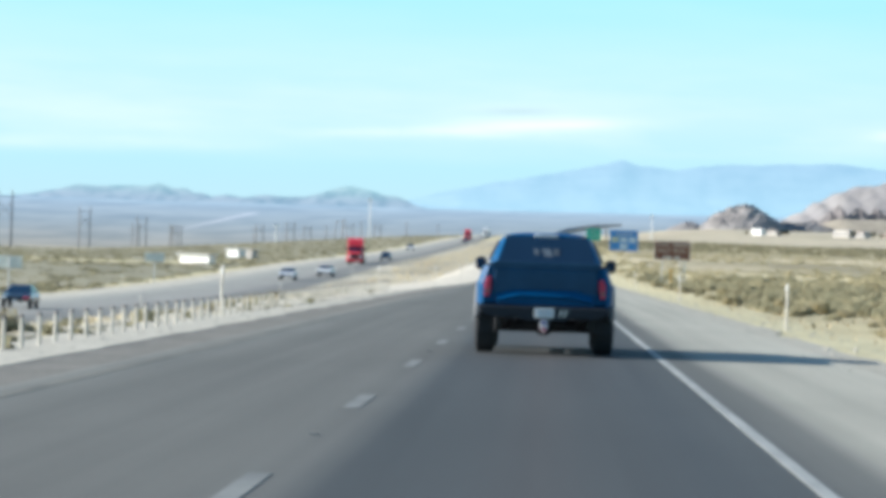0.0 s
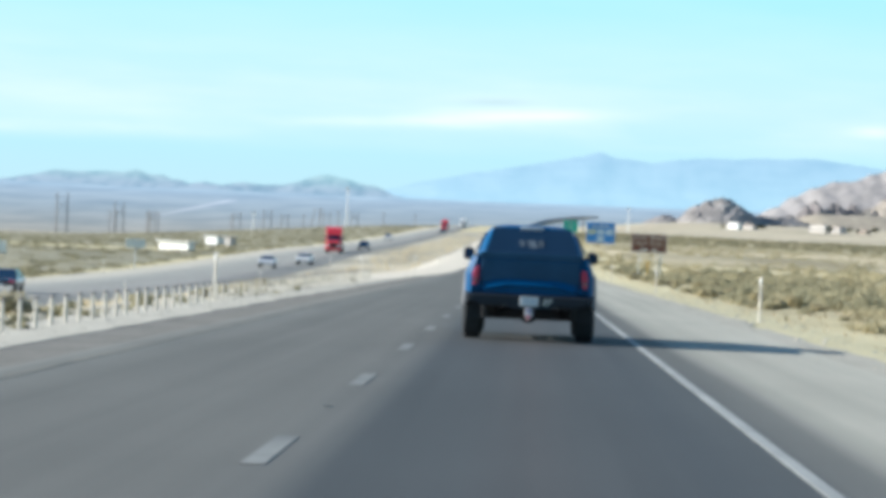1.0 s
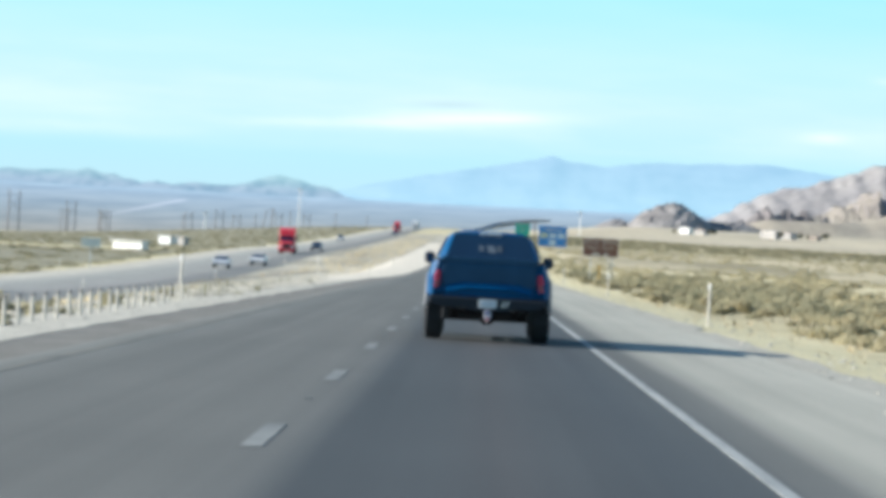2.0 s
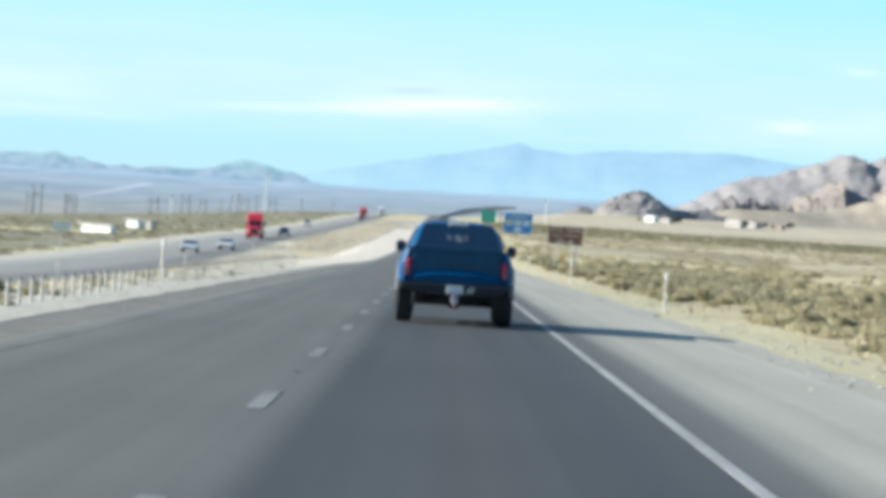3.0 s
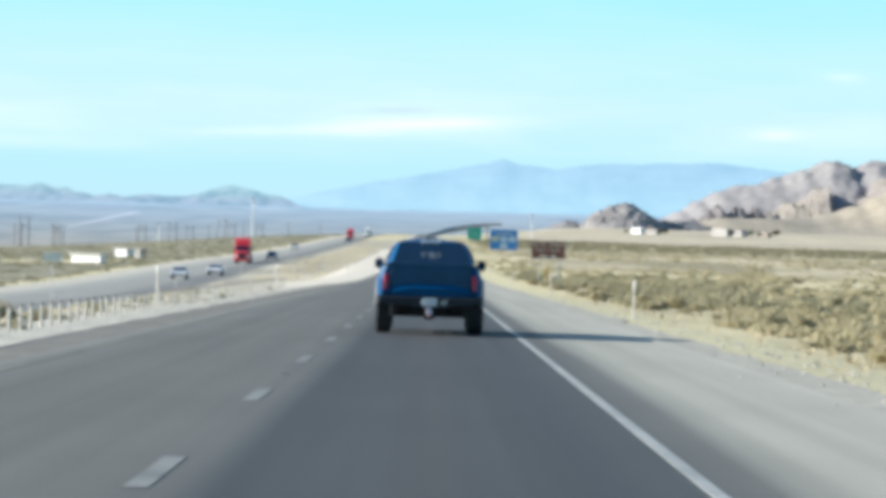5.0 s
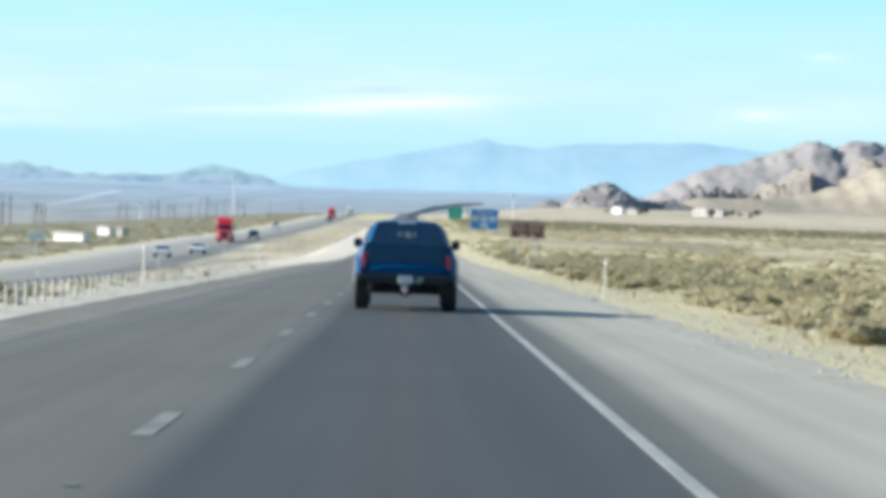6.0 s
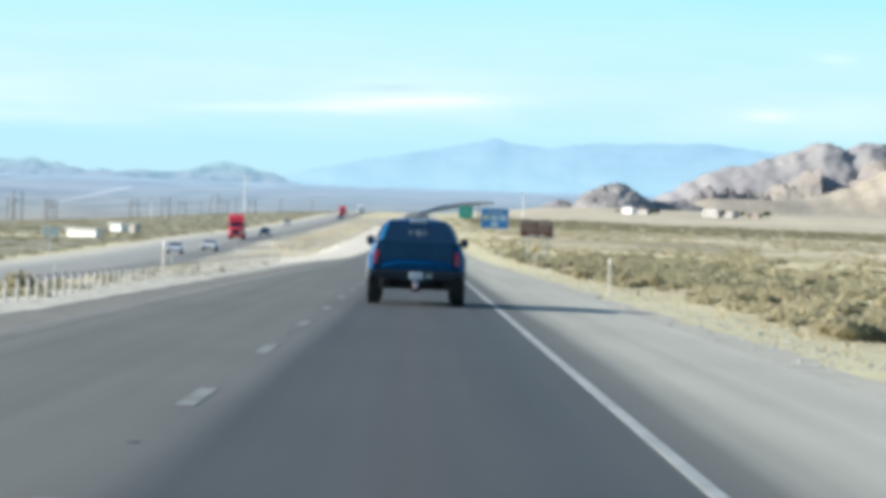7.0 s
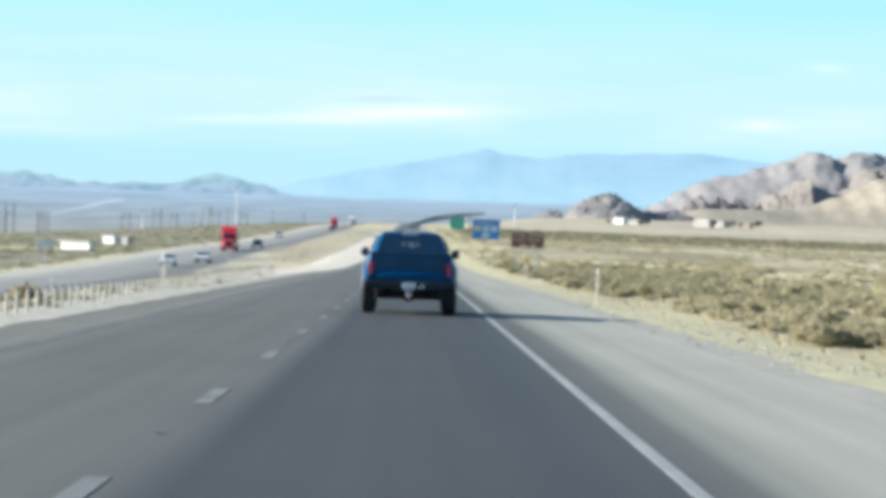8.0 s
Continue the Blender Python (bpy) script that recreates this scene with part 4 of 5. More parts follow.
def pickup(m):
    t = base("pickup_truck", m, "blue crew-cab pickup truck with black tailgate trim in the highway lane", "pickup truck")
    # side outline with wheel arches, y along the truck from the tail
    side = [(0.06, 0.80), (0.42, 0.74)] + arc(1.15, 0.46, 0.60, 160, 20, 10) + [(1.95, 0.56), (4.2, 0.56)] + arc(4.85, 0.46, 0.60, 170, 10, 10) + [(5.72, 0.62), (5.80, 0.85), (5.78, 1.10), (5.60, 1.26), (4.55, 1.40), (0.05, 1.42)]
    body = part("body", narrowed(prism(side, "x", -1.03, 1.03, 0.06, 3), 1.0, 0.955, 0.9, 1.45), M_BLUE, t)
    # cab
    bm = bmesh.new()
    rings = []
    for z, y0, y1, w, r in ((1.36, 1.72, 4.78, 0.985, 0.20), (1.50, 1.78, 4.52, 0.965, 0.20), (1.68, 1.90, 4.15, 0.885, 0.20), (1.84, 2.005, 3.84, 0.80, 0.20), (1.91, 2.07, 3.68, 0.735, 0.22), (1.955, 2.16, 3.56, 0.62, 0.22), (1.975, 2.34, 3.38, 0.46, 0.22)):
        ring = []
        for cx, cy, a0 in ((-w + r, y0 + r, 180), (w - r, y0 + r, 270), (w - r, y1 - r, 0), (-w + r, y1 - r, 90)):
            for k in range(6):
                a = radians(a0 + 18 * k)
                ring.append(bm.verts.new(((cx + r * math.cos(a)) * (0.925 + 0.075 * smoothstep(y0, y0 + 1.2, cy + r * math.sin(a))), cy + r * math.sin(a), z)))
        rings.append(ring)
    n = len(rings[0])
    for p, q in zip(rings, rings[1:]):
        for i in range(n):
            bm.faces.new((p[i], p[(i + 1) % n], q[(i + 1) % n], q[i])).smooth = True
    bm.faces.new(rings[-1]).smooth = True
    bmesh.ops.recalc_face_normals(bm, faces=bm.faces)
    cab = part("cab", bm, M_BLUE, t, "blue painted cab")
    rear = lambda z: 1.72 + (z - 1.36) * 0.66 if z > 1.5 else 1.72 + (z - 1.36) * 0.43
    glass = part("rear_window", slab([(0.825, rear(1.46) - 0.03, 1.46), (-0.80, rear(1.46) - 0.03, 1.46), (-0.66, rear(1.91) - 0.03, 1.91), (0.68, rear(1.91) - 0.03, 1.91)], -0.02), M_GLASS, cab, "tinted rear window")
    for cx, cz, w, h, k in ((-0.16, 1.655, 0.10, 0.10, 0.6), (0.02, 1.645, 0.20, 0.13, 0.5), (0.17, 1.66, 0.10, 0.11, 0.7)):
        z0, z1 = cz - h / 2, cz + h / 2
        part("window_sticker", slab([(cx + w / 2, rear(z0) - 0.078, z0), (cx - w / 2 * k, rear(z0) - 0.078, z0), (cx - w / 2, rear(z1) - 0.078, z1), (cx + w / 2 * k, rear(z1) - 0.078, z1)], 0.003), M_STICKER, glass, "pale worn sticker")
    for s in (-1, 1):
        xb, xt = 0.972, 0.806
        pts = [(s * xb, 2.95, 1.49), (s * xb, 4.10, 1.49), (s * xt, 3.62, 1.83), (s * xt, 3.02, 1.83)]
        part("side_window", slab(pts if s > 0 else pts[::-1], 0.012), M_GLASS, cab, "tinted side window")
    part("windshield", slab([(-0.78, 4.56, 1.50), (0.78, 4.56, 1.50), (0.62, 3.88, 1.84), (-0.62, 3.88, 1.84)], 0.012), M_GLASS, cab, "tinted windshield")
    part("roof_lamp", box(-0.20, 0.20, 2.01, 2.12, 1.895, 1.945, 0.012), plain("clouded_lens", (0.72, 0.73, 0.74), 0.4), cab, "pale high-mounted brake and cargo lamp")
    for s in (-0.42, -0.21, 0.0, 0.21, 0.42):
        part("marker_lamp", box(s - 0.05, s + 0.05, 3.42, 3.5, 1.955, 1.985, 0.01), M_AMBER, cab)
    # bed: inner well, rails and tailgate
    part("bed_liner", box(-0.80, 0.80, 0.14, 1.66, 1.405, 1.424, 0.004), M_BLACK, t, "black bed liner")
    for s in (-1, 1):
        part("bed_rail", box(s * 0.90 - 0.09, s * 0.90 + 0.09, 0.06, 1.72, 1.405, 1.445, 0.015), M_BLACK, t, "black bed rail cap")
    gate = part("tailgate", box(-0.79, 0.79, 0.0, 0.09, 0.785, 1.44, 0.03, 3), M_BLUE, t, "blue tailgate")
    part("spoiler_lip", prism([(-0.015, 1.36), (0.10, 1.36), (0.10, 1.475), (0.02, 1.48), (-0.035, 1.478)], "x", -0.84, 0.84, 0.008), M_TRIM, gate, "black spoiler lip along the top edge")
    part("tailgate_trim", prism([(-0.81, 1.345), (0.81, 1.345), (0.83, 0.985), (0.70, 0.99), (0.52, 1.04), (-0.52, 1.04), (-0.70, 0.99), (-0.83, 0.985)], "y", -0.022, 0.02, 0.012), M_TRIM, gate, "matt black tailgate trim panel")
    for i, cx in enumerate((-0.47, -0.16, 0.16, 0.47)):
        part("letter_bar", box(cx - 0.09, cx + 0.09, -0.027, -0.021, 1.15, 1.22, 0.004, 1), M_TRIM, gate, "dark grey raised bar")
    ledge = prism([(0.03, 1.035), (-0.012, 1.03), (-0.075, 0.955), (-0.07, 0.925), (0.03, 0.90)], "x", -0.74, 0.74, 0.006)
    bmesh.ops.bisect_plane(ledge, geom=ledge.verts[:] + ledge.edges[:] + ledge.faces[:], plane_co=(-0.42, 0, 0), plane_no=(1, 0, 0))
    bmesh.ops.bisect_plane(ledge, geom=ledge.verts[:] + ledge.edges[:] + ledge.faces[:], plane_co=(0.42, 0, 0), plane_no=(1, 0, 0))
    for v in ledge.verts:
        v.co.z -= 0.075 * smoothstep(0.40, 0.74, abs(v.co.x))
    part("ledge", ledge, M_BLUE, gate, "blue arched ledge pressed into the tailgate")
    for s in (-1, 1):
        lamp = part("tail_lamp", prism([(s * 0.855, 1.225), (s * 0.925, 1.225), (s * 0.96, 1.13), (s * 0.965, 0.92), (s * 0.885, 0.92), (s * 0.86, 1.05)], "y", -0.035, 0.20, 0.018), M_RED, t, "red tail lamp")
        part("reverse_lens", prism([(s * 0.88, 1.04), (s * 0.96, 1.04), (s * 0.963, 0.97), (s * 0.89, 0.97)], "y", -0.043, -0.034, 0.003), plain("smoked_lens", (0.30, 0.10, 0.12), 0.25, coat=0.6), lamp)
        part("fender_flare", prism(arc(1.15, 0.46, 0.70, 170, 10, 12) + arc(1.15, 0.46, 0.59, 10, 170, 12), "x", *((1.04, 1.13) if s > 0 else (-1.13, -1.04)), 0.03), M_FLARE, t, "dusty grey fender flare")
        part("fender_flare", prism(arc(4.85, 0.46, 0.70, 172, 8, 12) + arc(4.85, 0.46, 0.59, 8, 172, 12), "x", *((1.04, 1.13) if s > 0 else (-1.13, -1.04)), 0.03), M_FLARE, t, "dusty grey fender flare")
        plan = [(s * 0.965, 0.0), (s * 0.995, 0.012), (s * 1.035, 0.045), (s * 1.062, 0.10), (s * 1.08, 0.18), (s * 1.09, 0.50), (s * 0.97, 0.50)]
        part("corner_panel", prism(plan, "z", 0.80, 1.12, 0.008), M_BLUE, t, "rounded blue bed corner")
        part("corner_shoulder", narrowed(prism(plan, "z", 1.12, 1.41, 0.008), 1.0, 0.91, 1.12, 1.41), M_BLUE, t, "blue bed shoulder leaning in towards the rail")
        part("quarter_panel", prism([(s * 1.01, 1.30), (s * 1.075, 1.12), (s * 1.075, 0.86), (s * 1.02, 0.80), (s * 0.99, 0.86)], "y", 0.10, 2.3, 0.05, 3), M_BLUE, t, "flared blue bed side")
        mirror = part("mirror", box(s * 1.115 - 0.10, s * 1.115 + 0.10, 3.95, 4.12, 1.33, 1.56, 0.08, 4), M_BLACK, t, "black door mirror")
        part("mirror_arm", box(min(s * 0.93, s * 1.10), max(s * 0.93, s * 1.10), 4.0, 4.08, 1.36, 1.43, 0.015), M_BLACK, mirror)
        part("mirror_glass", box(s * 1.115 - 0.08, s * 1.115 + 0.08, 3.938, 3.952, 1.36, 1.53, 0.006), M_GLASS, mirror)
        part("mud_flap", box(s * 0.93 - 0.13, s * 0.93 + 0.13, 0.56, 0.585, 0.34, 0.66, 0.006), M_RUBBER, t, "black mud flap")
        part("running_board", box(min(s * 0.88, s * 1.04), max(s * 0.88, s * 1.04), 1.95, 4.15, 0.44, 0.50, 0.02), M_BLACK, t, "black running board")
        part("shock_absorber", tube(bmesh.new(), (s * 0.52, 0.95, 0.42), (s * 0.62, 0.80, 0.86), 0.045, n=10), M_STEEL, t)
        part("leaf_spring", prism([(0.15, 0.62), (0.65, 0.47), (1.15, 0.42), (1.15, 0.50), (0.65, 0.56), (0.15, 0.70)], "x", *((0.60, 0.70) if s > 0 else (-0.70, -0.60)), 0.01), M_STEEL, t, "dark leaf spring")
        part("wheel_liner", prism([(s * 0.55, 0.74), (s * 0.80, 0.74), (s * 0.80, 0.34), (s * 0.72, 0.40), (s * 0.60, 0.56)], "y", 0.60, 0.80, 0.02), M_BLACK, t, "black wheel liner")
        part("exhaust_tip", tube(bmesh.new(), (s * 0.60, 0.02, 0.60), (s * 0.60, 0.35, 0.60), 0.055, n=14), M_STEEL, t)
        part("head_lamp", box(s * 0.82 - 0.16, s * 0.82 + 0.16, 5.70, 5.80, 0.98, 1.16, 0.03), M_LAMP, t, "clear head lamp")
        for y in (1.15, 4.85):
            wheel(t, s * 0.96, y, 0.455, 0.335)
    bumper = part("rear_bumper", prism([(-1.03, 0.775), (1.03, 0.775), (1.02, 0.66), (0.80, 0.585), (0.42, 0.60), (0.30, 0.545), (-0.30, 0.545), (-0.42, 0.60), (-0.80, 0.585), (-1.03, 0.66)], "y", -0.16, 0.10, 0.025), plain("bumper_steel", (0.012, 0.017, 0.026), 0.75, 0.0, 0.2, 5.0), t, "black step bumper")
    plate = part("licence_plate", box(-0.155, 0.155, -0.185, -0.172, 0.60, 0.755, 0.008, 1), plain("plate_white", (0.74, 0.76, 0.78), 0.45), bumper, "pale plate")
    part("plate_bars", block(block(bmesh.new(), -0.10, -0.01, -0.190, -0.184, 0.655, 0.70), 0.02, 0.11, -0.190, -0.184, 0.655, 0.70), plain("plate_ink", (0.60, 0.65, 0.72), 0.5), plate, "plain grey bars")
    for k in (0.0, 0.075):
        part("bumper_mark", slab([(0.25 + k, -0.165, 0.62), (0.22 + k, -0.165, 0.62), (0.27 + k, -0.165, 0.735), (0.30 + k, -0.165, 0.735)], 0.004), M_LETTER, bumper, "pale slanted mark")
    hitch = part("tow_hitch", box(-0.05, 0.05, -0.34, 0.2, 0.40, 0.50, 0.01), M_STEEL, t, "steel tow hitch")
    part("hitch_cover", prism([(-0.055, 0.57), (0.055, 0.57), (0.065, 0.44), (0.0, 0.345), (-0.065, 0.44)], "y", -0.37, -0.335, 0.01), plain("hitch_white", (0.70, 0.68, 0.70), 0.4), hitch, "white hitch cover")
    part("hitch_stripe", box(-0.045, 0.045, -0.378, -0.369, 0.505, 0.545, 0.003), plain("hitch_blue", (0.05, 0.06, 0.30), 0.4), hitch, "blue band")
    part("hitch_badge", prism([(-0.045, 0.44), (0.045, 0.44), (0.0, 0.375)], "y", -0.378, -0.369, 0.003), M_RED, hitch, "red point")
    bm = bmesh.new()
    tube(bm, (-0.86, 1.15, 0.455), (0.86, 1.15, 0.455), 0.105, n=14)
    bmesh.ops.create_uvsphere(bm, u_segments=14, v_segments=10, radius=0.17, matrix=Matrix.Translation((0.0, 1.15, 0.455)))
    part("rear_axle", bm, M_STEEL, t, "dark rear axle with its housing")
    part("chassis", block(block(box(-0.62, -0.48, 0.1, 5.5, 0.60, 0.76), 0.48, 0.62, 0.1, 5.5, 0.60, 0.76), -0.62, 0.62, 0.30, 0.42, 0.58, 0.72), M_BLACK, t, "black frame rails")
    part("spare_wheel", tube(bmesh.new(), (0, 0.85, 0.56), (0, 0.85, 0.74), 0.38, n=22), M_RUBBER, t, "spare wheel under the bed")
    part("grille", box(-0.62, 0.62, 5.74, 5.83, 0.74, 1.14, 0.03), M_BLACK, t, "black grille")
    part("front_bumper", box(-1.0, 1.0, 5.66, 5.92, 0.50, 0.72, 0.05), M_BLACK, t, "black front bumper")
    return t


pickup(pose(-0.02, 73.75, 0.052))


def semi_truck(m, paint, label, load=True):
    """A conventional tractor, nose towards -y, with a low dark trailer."""
    t = base("semi_truck", m, label, "truck")
    part("hood", narrowed(prism([(0.0, 0.75), (0.0, 1.55), (0.25, 1.78), (1.7, 2.0), (1.7, 0.75)], "x", -0.85, 0.85, 0.08), 1.0, 0.9, 0.8, 2.0), paint, t)
    part("cab", prism([(1.6, 0.8), (1.6, 1.95), (2.05, 2.75), (2.5, 2.85), (3.2, 2.85), (3.2, 0.8)], "x", -1.12, 1.12, 0.07), paint, t)
    part("sleeper", prism([(2.35, 2.8), (2.6, 3.45), (3.2, 3.95), (4.9, 4.0), (4.9, 0.9), (3.15, 0.9), (3.15, 2.8)], "x", -1.2, 1.2, 0.10), paint, t, "tall red sleeper with roof fairing")
    part("windshield", slab([(-1.0, 1.60, 2.02), (1.0, 1.60, 2.02), (0.95, 2.0, 2.68), (-0.95, 2.0, 2.68)], -0.02), M_GLASS, t, "dark windshield")
    part("visor", prism([(1.75, 2.72), (2.1, 2.72), (2.1, 2.86), (1.8, 2.80)], "x", -1.1, 1.1, 0.02), paint, t)
    part("grille", box(-0.55, 0.55, -0.05, 0.06, 0.85, 1.55, 0.03), M_STEEL, t, "dark grille")
    part("bumper", box(-1.15, 1.15, -0.15, 0.2, 0.35, 0.78, 0.06), M_TRUCKRED if paint is M_TRUCKRED else M_WHITE, t)
    part("fairing_panel", box(-0.75, 0.75, 2.55, 2.62, 3.05, 3.32, 0.02), M_BLACK, t, "dark roof badge panel")
    for s in (-1, 1):
        part("head_lamp", box(s * 0.82 - 0.2, s * 0.82 + 0.2, -0.02, 0.2, 0.95, 1.25, 0.05), M_LAMP, t, "clear head lamp")
        part("fender", prism(arc(0.85, 0.52, 0.72, 180, 0, 10) + arc(0.85, 0.52, 0.60, 0, 180, 10), "x", *((0.85, 1.22) if s > 0 else (-1.22, -0.85)), 0.03), paint, t)
        part("side_window", slab([(s * 1.13, 2.1, 2.0), (s * 1.13, 2.95, 2.0), (s * 1.13, 2.95, 2.65), (s * 1.13, 2.35, 2.65)], 0.015 * s), M_GLASS, t)
        part("exhaust_stack", tube(bmesh.new(), (s * 1.05, 5.05, 0.9), (s * 1.05, 5.05, 3.9), 0.09, n=12), M_CHROME, t, "chrome exhaust stack")
        part("mirror", box(s * 1.42 - 0.1, s * 1.42 + 0.1, 1.85, 1.95, 1.95, 2.6, 0.03), M_BLACK, t)
        part("fuel_tank", tube(bmesh.new(), (s * 0.95, 3.0, 0.75), (s * 0.95, 4.7, 0.75), 0.32, n=14), M_CHROME, t, "chrome fuel tank")
        wheel(t, s * 1.02, 0.85, 0.52, 0.30, M_CHROME)
        for y in (6.0, 7.3):
            wheel(t, s * 0.95, y, 0.52, 0.55)
        if load:
            for y in (13.6, 14.9):
                wheel(t, s * 0.95, y, 0.52, 0.55)
    part("chassis", box(-0.45, 0.45, 4.8, 8.2, 0.75, 1.05, 0.03), M_STEEL, t)
    if load:
        part("trailer_deck", box(-1.25, 1.25, 6.0, 16.0, 1.12, 1.42, 0.03), M_BLACK, t, "dark flatbed deck")
        bm = bmesh.new()
        block(bm, -1.15, 1.15, 6.2, 8.4, 1.43, 2.5, 0.15)
        block(bm, -1.05, 1.1, 9.0, 12.0, 1.43, 2.25, 0.2)
        block(bm, -1.1, 1.0, 12.4, 15.2, 1.43, 1.95, 0.2)
        part("load", bm, M_BLACK, t, "dark tarped load")
    else:
        part("trailer", box(-1.28, 1.28, 5.6, 20.0, 1.05, 4.05, 0.05), M_WHITE, t, "white box trailer")
    return t


semi_truck(pose(-28.6, 480, ground_z(-28.6, 480) + 0.055, 0, 0, 2), M_TRUCKRED, "red semi truck with a tall sleeper hauling a dark flatbed")
semi_truck(pose(-29.5, 1150, ground_z(-29.5, 1150) + 0.055, 0, 0, 0), M_TRUCKRED, "distant red semi truck on the opposite carriageway")
semi_truck(pose(-25.6, 1290, ground_z(-25.6, 1290) + 0.055, 0, 0, 0), M_WHITE, "distant white semi truck with a box trailer", load=False)


def car(m, paint, label, lamp=None, tall=0.0, red_lamp=False):
    """A car with its nose towards -y."""
    t = base("car", m, label, "car")
    side = [(0.0, 0.45)] + arc(0.85, 0.32, 0.37, 165, 15, 7) + arc(3.6, 0.32, 0.37, 165, 15, 7) + [(4.55, 0.42), (4.6, 0.85), (4.45, 0.98 + tall), (3.6, 0.98), (1.3, 0.95), (0.2, 0.78), (0.0, 0.62)]
    body = part("body", narrowed(prism(side, "x", -0.90, 0.90, 0.05), 1.0, 0.93, 0.6, 1.0), paint, t)
    bm = bmesh.new()
    rings = []
    for z, y0, y1, w in ((0.92, 1.25, 4.35, 0.82), (1.36 + tall, 2.05, 3.7 + tall * 2, 0.62), (1.43 + tall, 2.35, 3.4 + tall * 2, 0.54)):
        rings.append([bm.verts.new((x, y, z)) for x, y in ((-w, y0 + 0.1), (-w + 0.1, y0), (w - 0.1, y0), (w, y0 + 0.1), (w, y1 - 0.1), (w - 0.1, y1), (-w + 0.1, y1), (-w, y1 - 0.1))])
    for p, q in zip(rings, rings[1:]):
        for i in range(8):
            bm.faces.new((p[i], p[(i + 1) % 8], q[(i + 1) % 8], q[i]))
    bm.faces.new(rings[-1])
    bmesh.ops.recalc_face_normals(bm, faces=bm.faces)
    for f in bm.faces:
        f.material_index = 1 if f.normal.z < 0.93 else 0
    part("greenhouse", bm, [paint, M_GLASS], t, "tinted windows under the roof")
    part("grille", box(-0.45, 0.45, -0.03, 0.05, 0.42, 0.62, 0.02), M_BLACK, t)
    part("plate", box(-0.15, 0.15, -0.045, -0.028, 0.44, 0.54), M_WHITE, t)
    for s in (-1, 1):
        part("head_lamp", box(s * 0.68 - 0.17, s * 0.68 + 0.17, -0.02, 0.3, 0.60, 0.76, 0.04), M_RED if (red_lamp and s > 0) else M_LAMP, t, "red lit lamp" if (red_lamp and s > 0) else "clear lamp")
        part("tail_lamp", box(s * 0.70 - 0.16, s * 0.70 + 0.16, 4.5, 4.62, 0.70, 0.86, 0.03), M_RED, t)
        part("mirror", box(s * 1.0 - 0.09, s * 1.0 + 0.09, 1.65, 1.8, 0.93, 1.06, 0.03), paint, t)
        for y in (0.85, 3.6):
            wheel(t, s * 0.80, y, 0.33, 0.21, M_CHROME)
    return t


def parked(x, y, yaw, paint, label, **kw):
    car(pose(x, y, ground_z(x, y) + 0.055, 0, 0, yaw), paint, label, **kw)


parked(-28.8, 364, 1, M_SILVER, "pale silver sedan on the opposite carriageway")
parked(-26.4, 388, -1, M_WHITE, "white sedan on the opposite carriageway")
parked(-26.2, 520, 0, M_SEDAN, "dark car behind the red truck", tall=0.2)
parked(-31.5, 206, 2, M_SEDAN, "black sedan with one red lamp on the opposite carriageway", red_lamp=True)
parked(-33.0, 760, 0, M_WHITE, "distant white car on the opposite carriageway", tall=0.25)
parked(-26.0, 990, 0, M_SEDAN, "distant dark car on the opposite carriageway", tall=0.2)


# ---- scrub and grass ----
def bush_mesh(bm, rng, cx, cy, cz, r, h, leaves, lobes):
    """A desert shrub: a few woody stems, uneven lobes and loose leafy sprays with gaps between them."""
    for k in range(lobes):
        a, d = rng.uniform(0, 6.28), rng.uniform(0.1, 0.62) * r
        s = rng.uniform(0.30, 0.52) * r
        c = Vector((cx + d * math.cos(a), cy + d * math.sin(a), cz + rng.uniform(0.28, 0.62) * h))
        res = bmesh.ops.create_icosphere(bm, subdivisions=2, radius=1.0)
        off = rng.uniform(0, 50)
        for v in res["verts"]:
            q = v.co.copy()
            f = 0.92 + 0.45 * noise.noise((q.x * 2.2 + off, q.y * 2.2, q.z * 2.2)) + rng.uniform(-0.10, 0.10)
            v.co = c + Vector((q.x * s * f, q.y * s * f, q.z * s * f * h / r * 0.8))
            v.co.z = max(v.co.z, cz - 0.03)
    for k in range(leaves):
        a, e = rng.uniform(0, 6.28), math.asin(rng.uniform(0.02, 1))
        rr = rng.uniform(0.6, 1.08)
        p = Vector((cx + r * rr * math.cos(a) * math.cos(e), cy + r * rr * math.sin(a) * math.cos(e), cz + h * rr * (0.15 + 0.85 * math.sin(e))))
        w, u = Vector((rng.uniform(-1, 1), rng.uniform(-1, 1), rng.uniform(-0.3, 0.3))).normalized() * r * 0.05, Vector((rng.uniform(-0.7, 0.7), rng.uniform(-0.7, 0.7), 1)).normalized() * r * rng.uniform(0.07, 0.16)
        bm.faces.new([bm.verts.new(q) for q in (p - w, p + w, p + u)])


rng = random.Random(7)
bush_kinds = []
for k in range(7):
    t = base("desert_shrub", pose(0, 0, -50), "olive-brown desert shrub on dry ground", "shrub", "desert shrubs beside the highway")
    bm = bmesh.new()
    r, h = rng.uniform(0.55, 0.85), rng.uniform(0.55, 0.95)
    bush_mesh(bm, rng, 0, 0, 0, r, h, 520, 10)
    part("crown", bm, M_SAGE, t)
    bm = bmesh.new()
    for i in range(7):
        a = rng.uniform(0, 6.28)
        tube(bm, (0, 0, -0.08), (r * 0.6 * math.cos(a), r * 0.6 * math.sin(a), h * 0.6), 0.02, 0.008, 5)
    part("stem", bm, M_TWIG, t)
    bush_kinds.append([t, False])


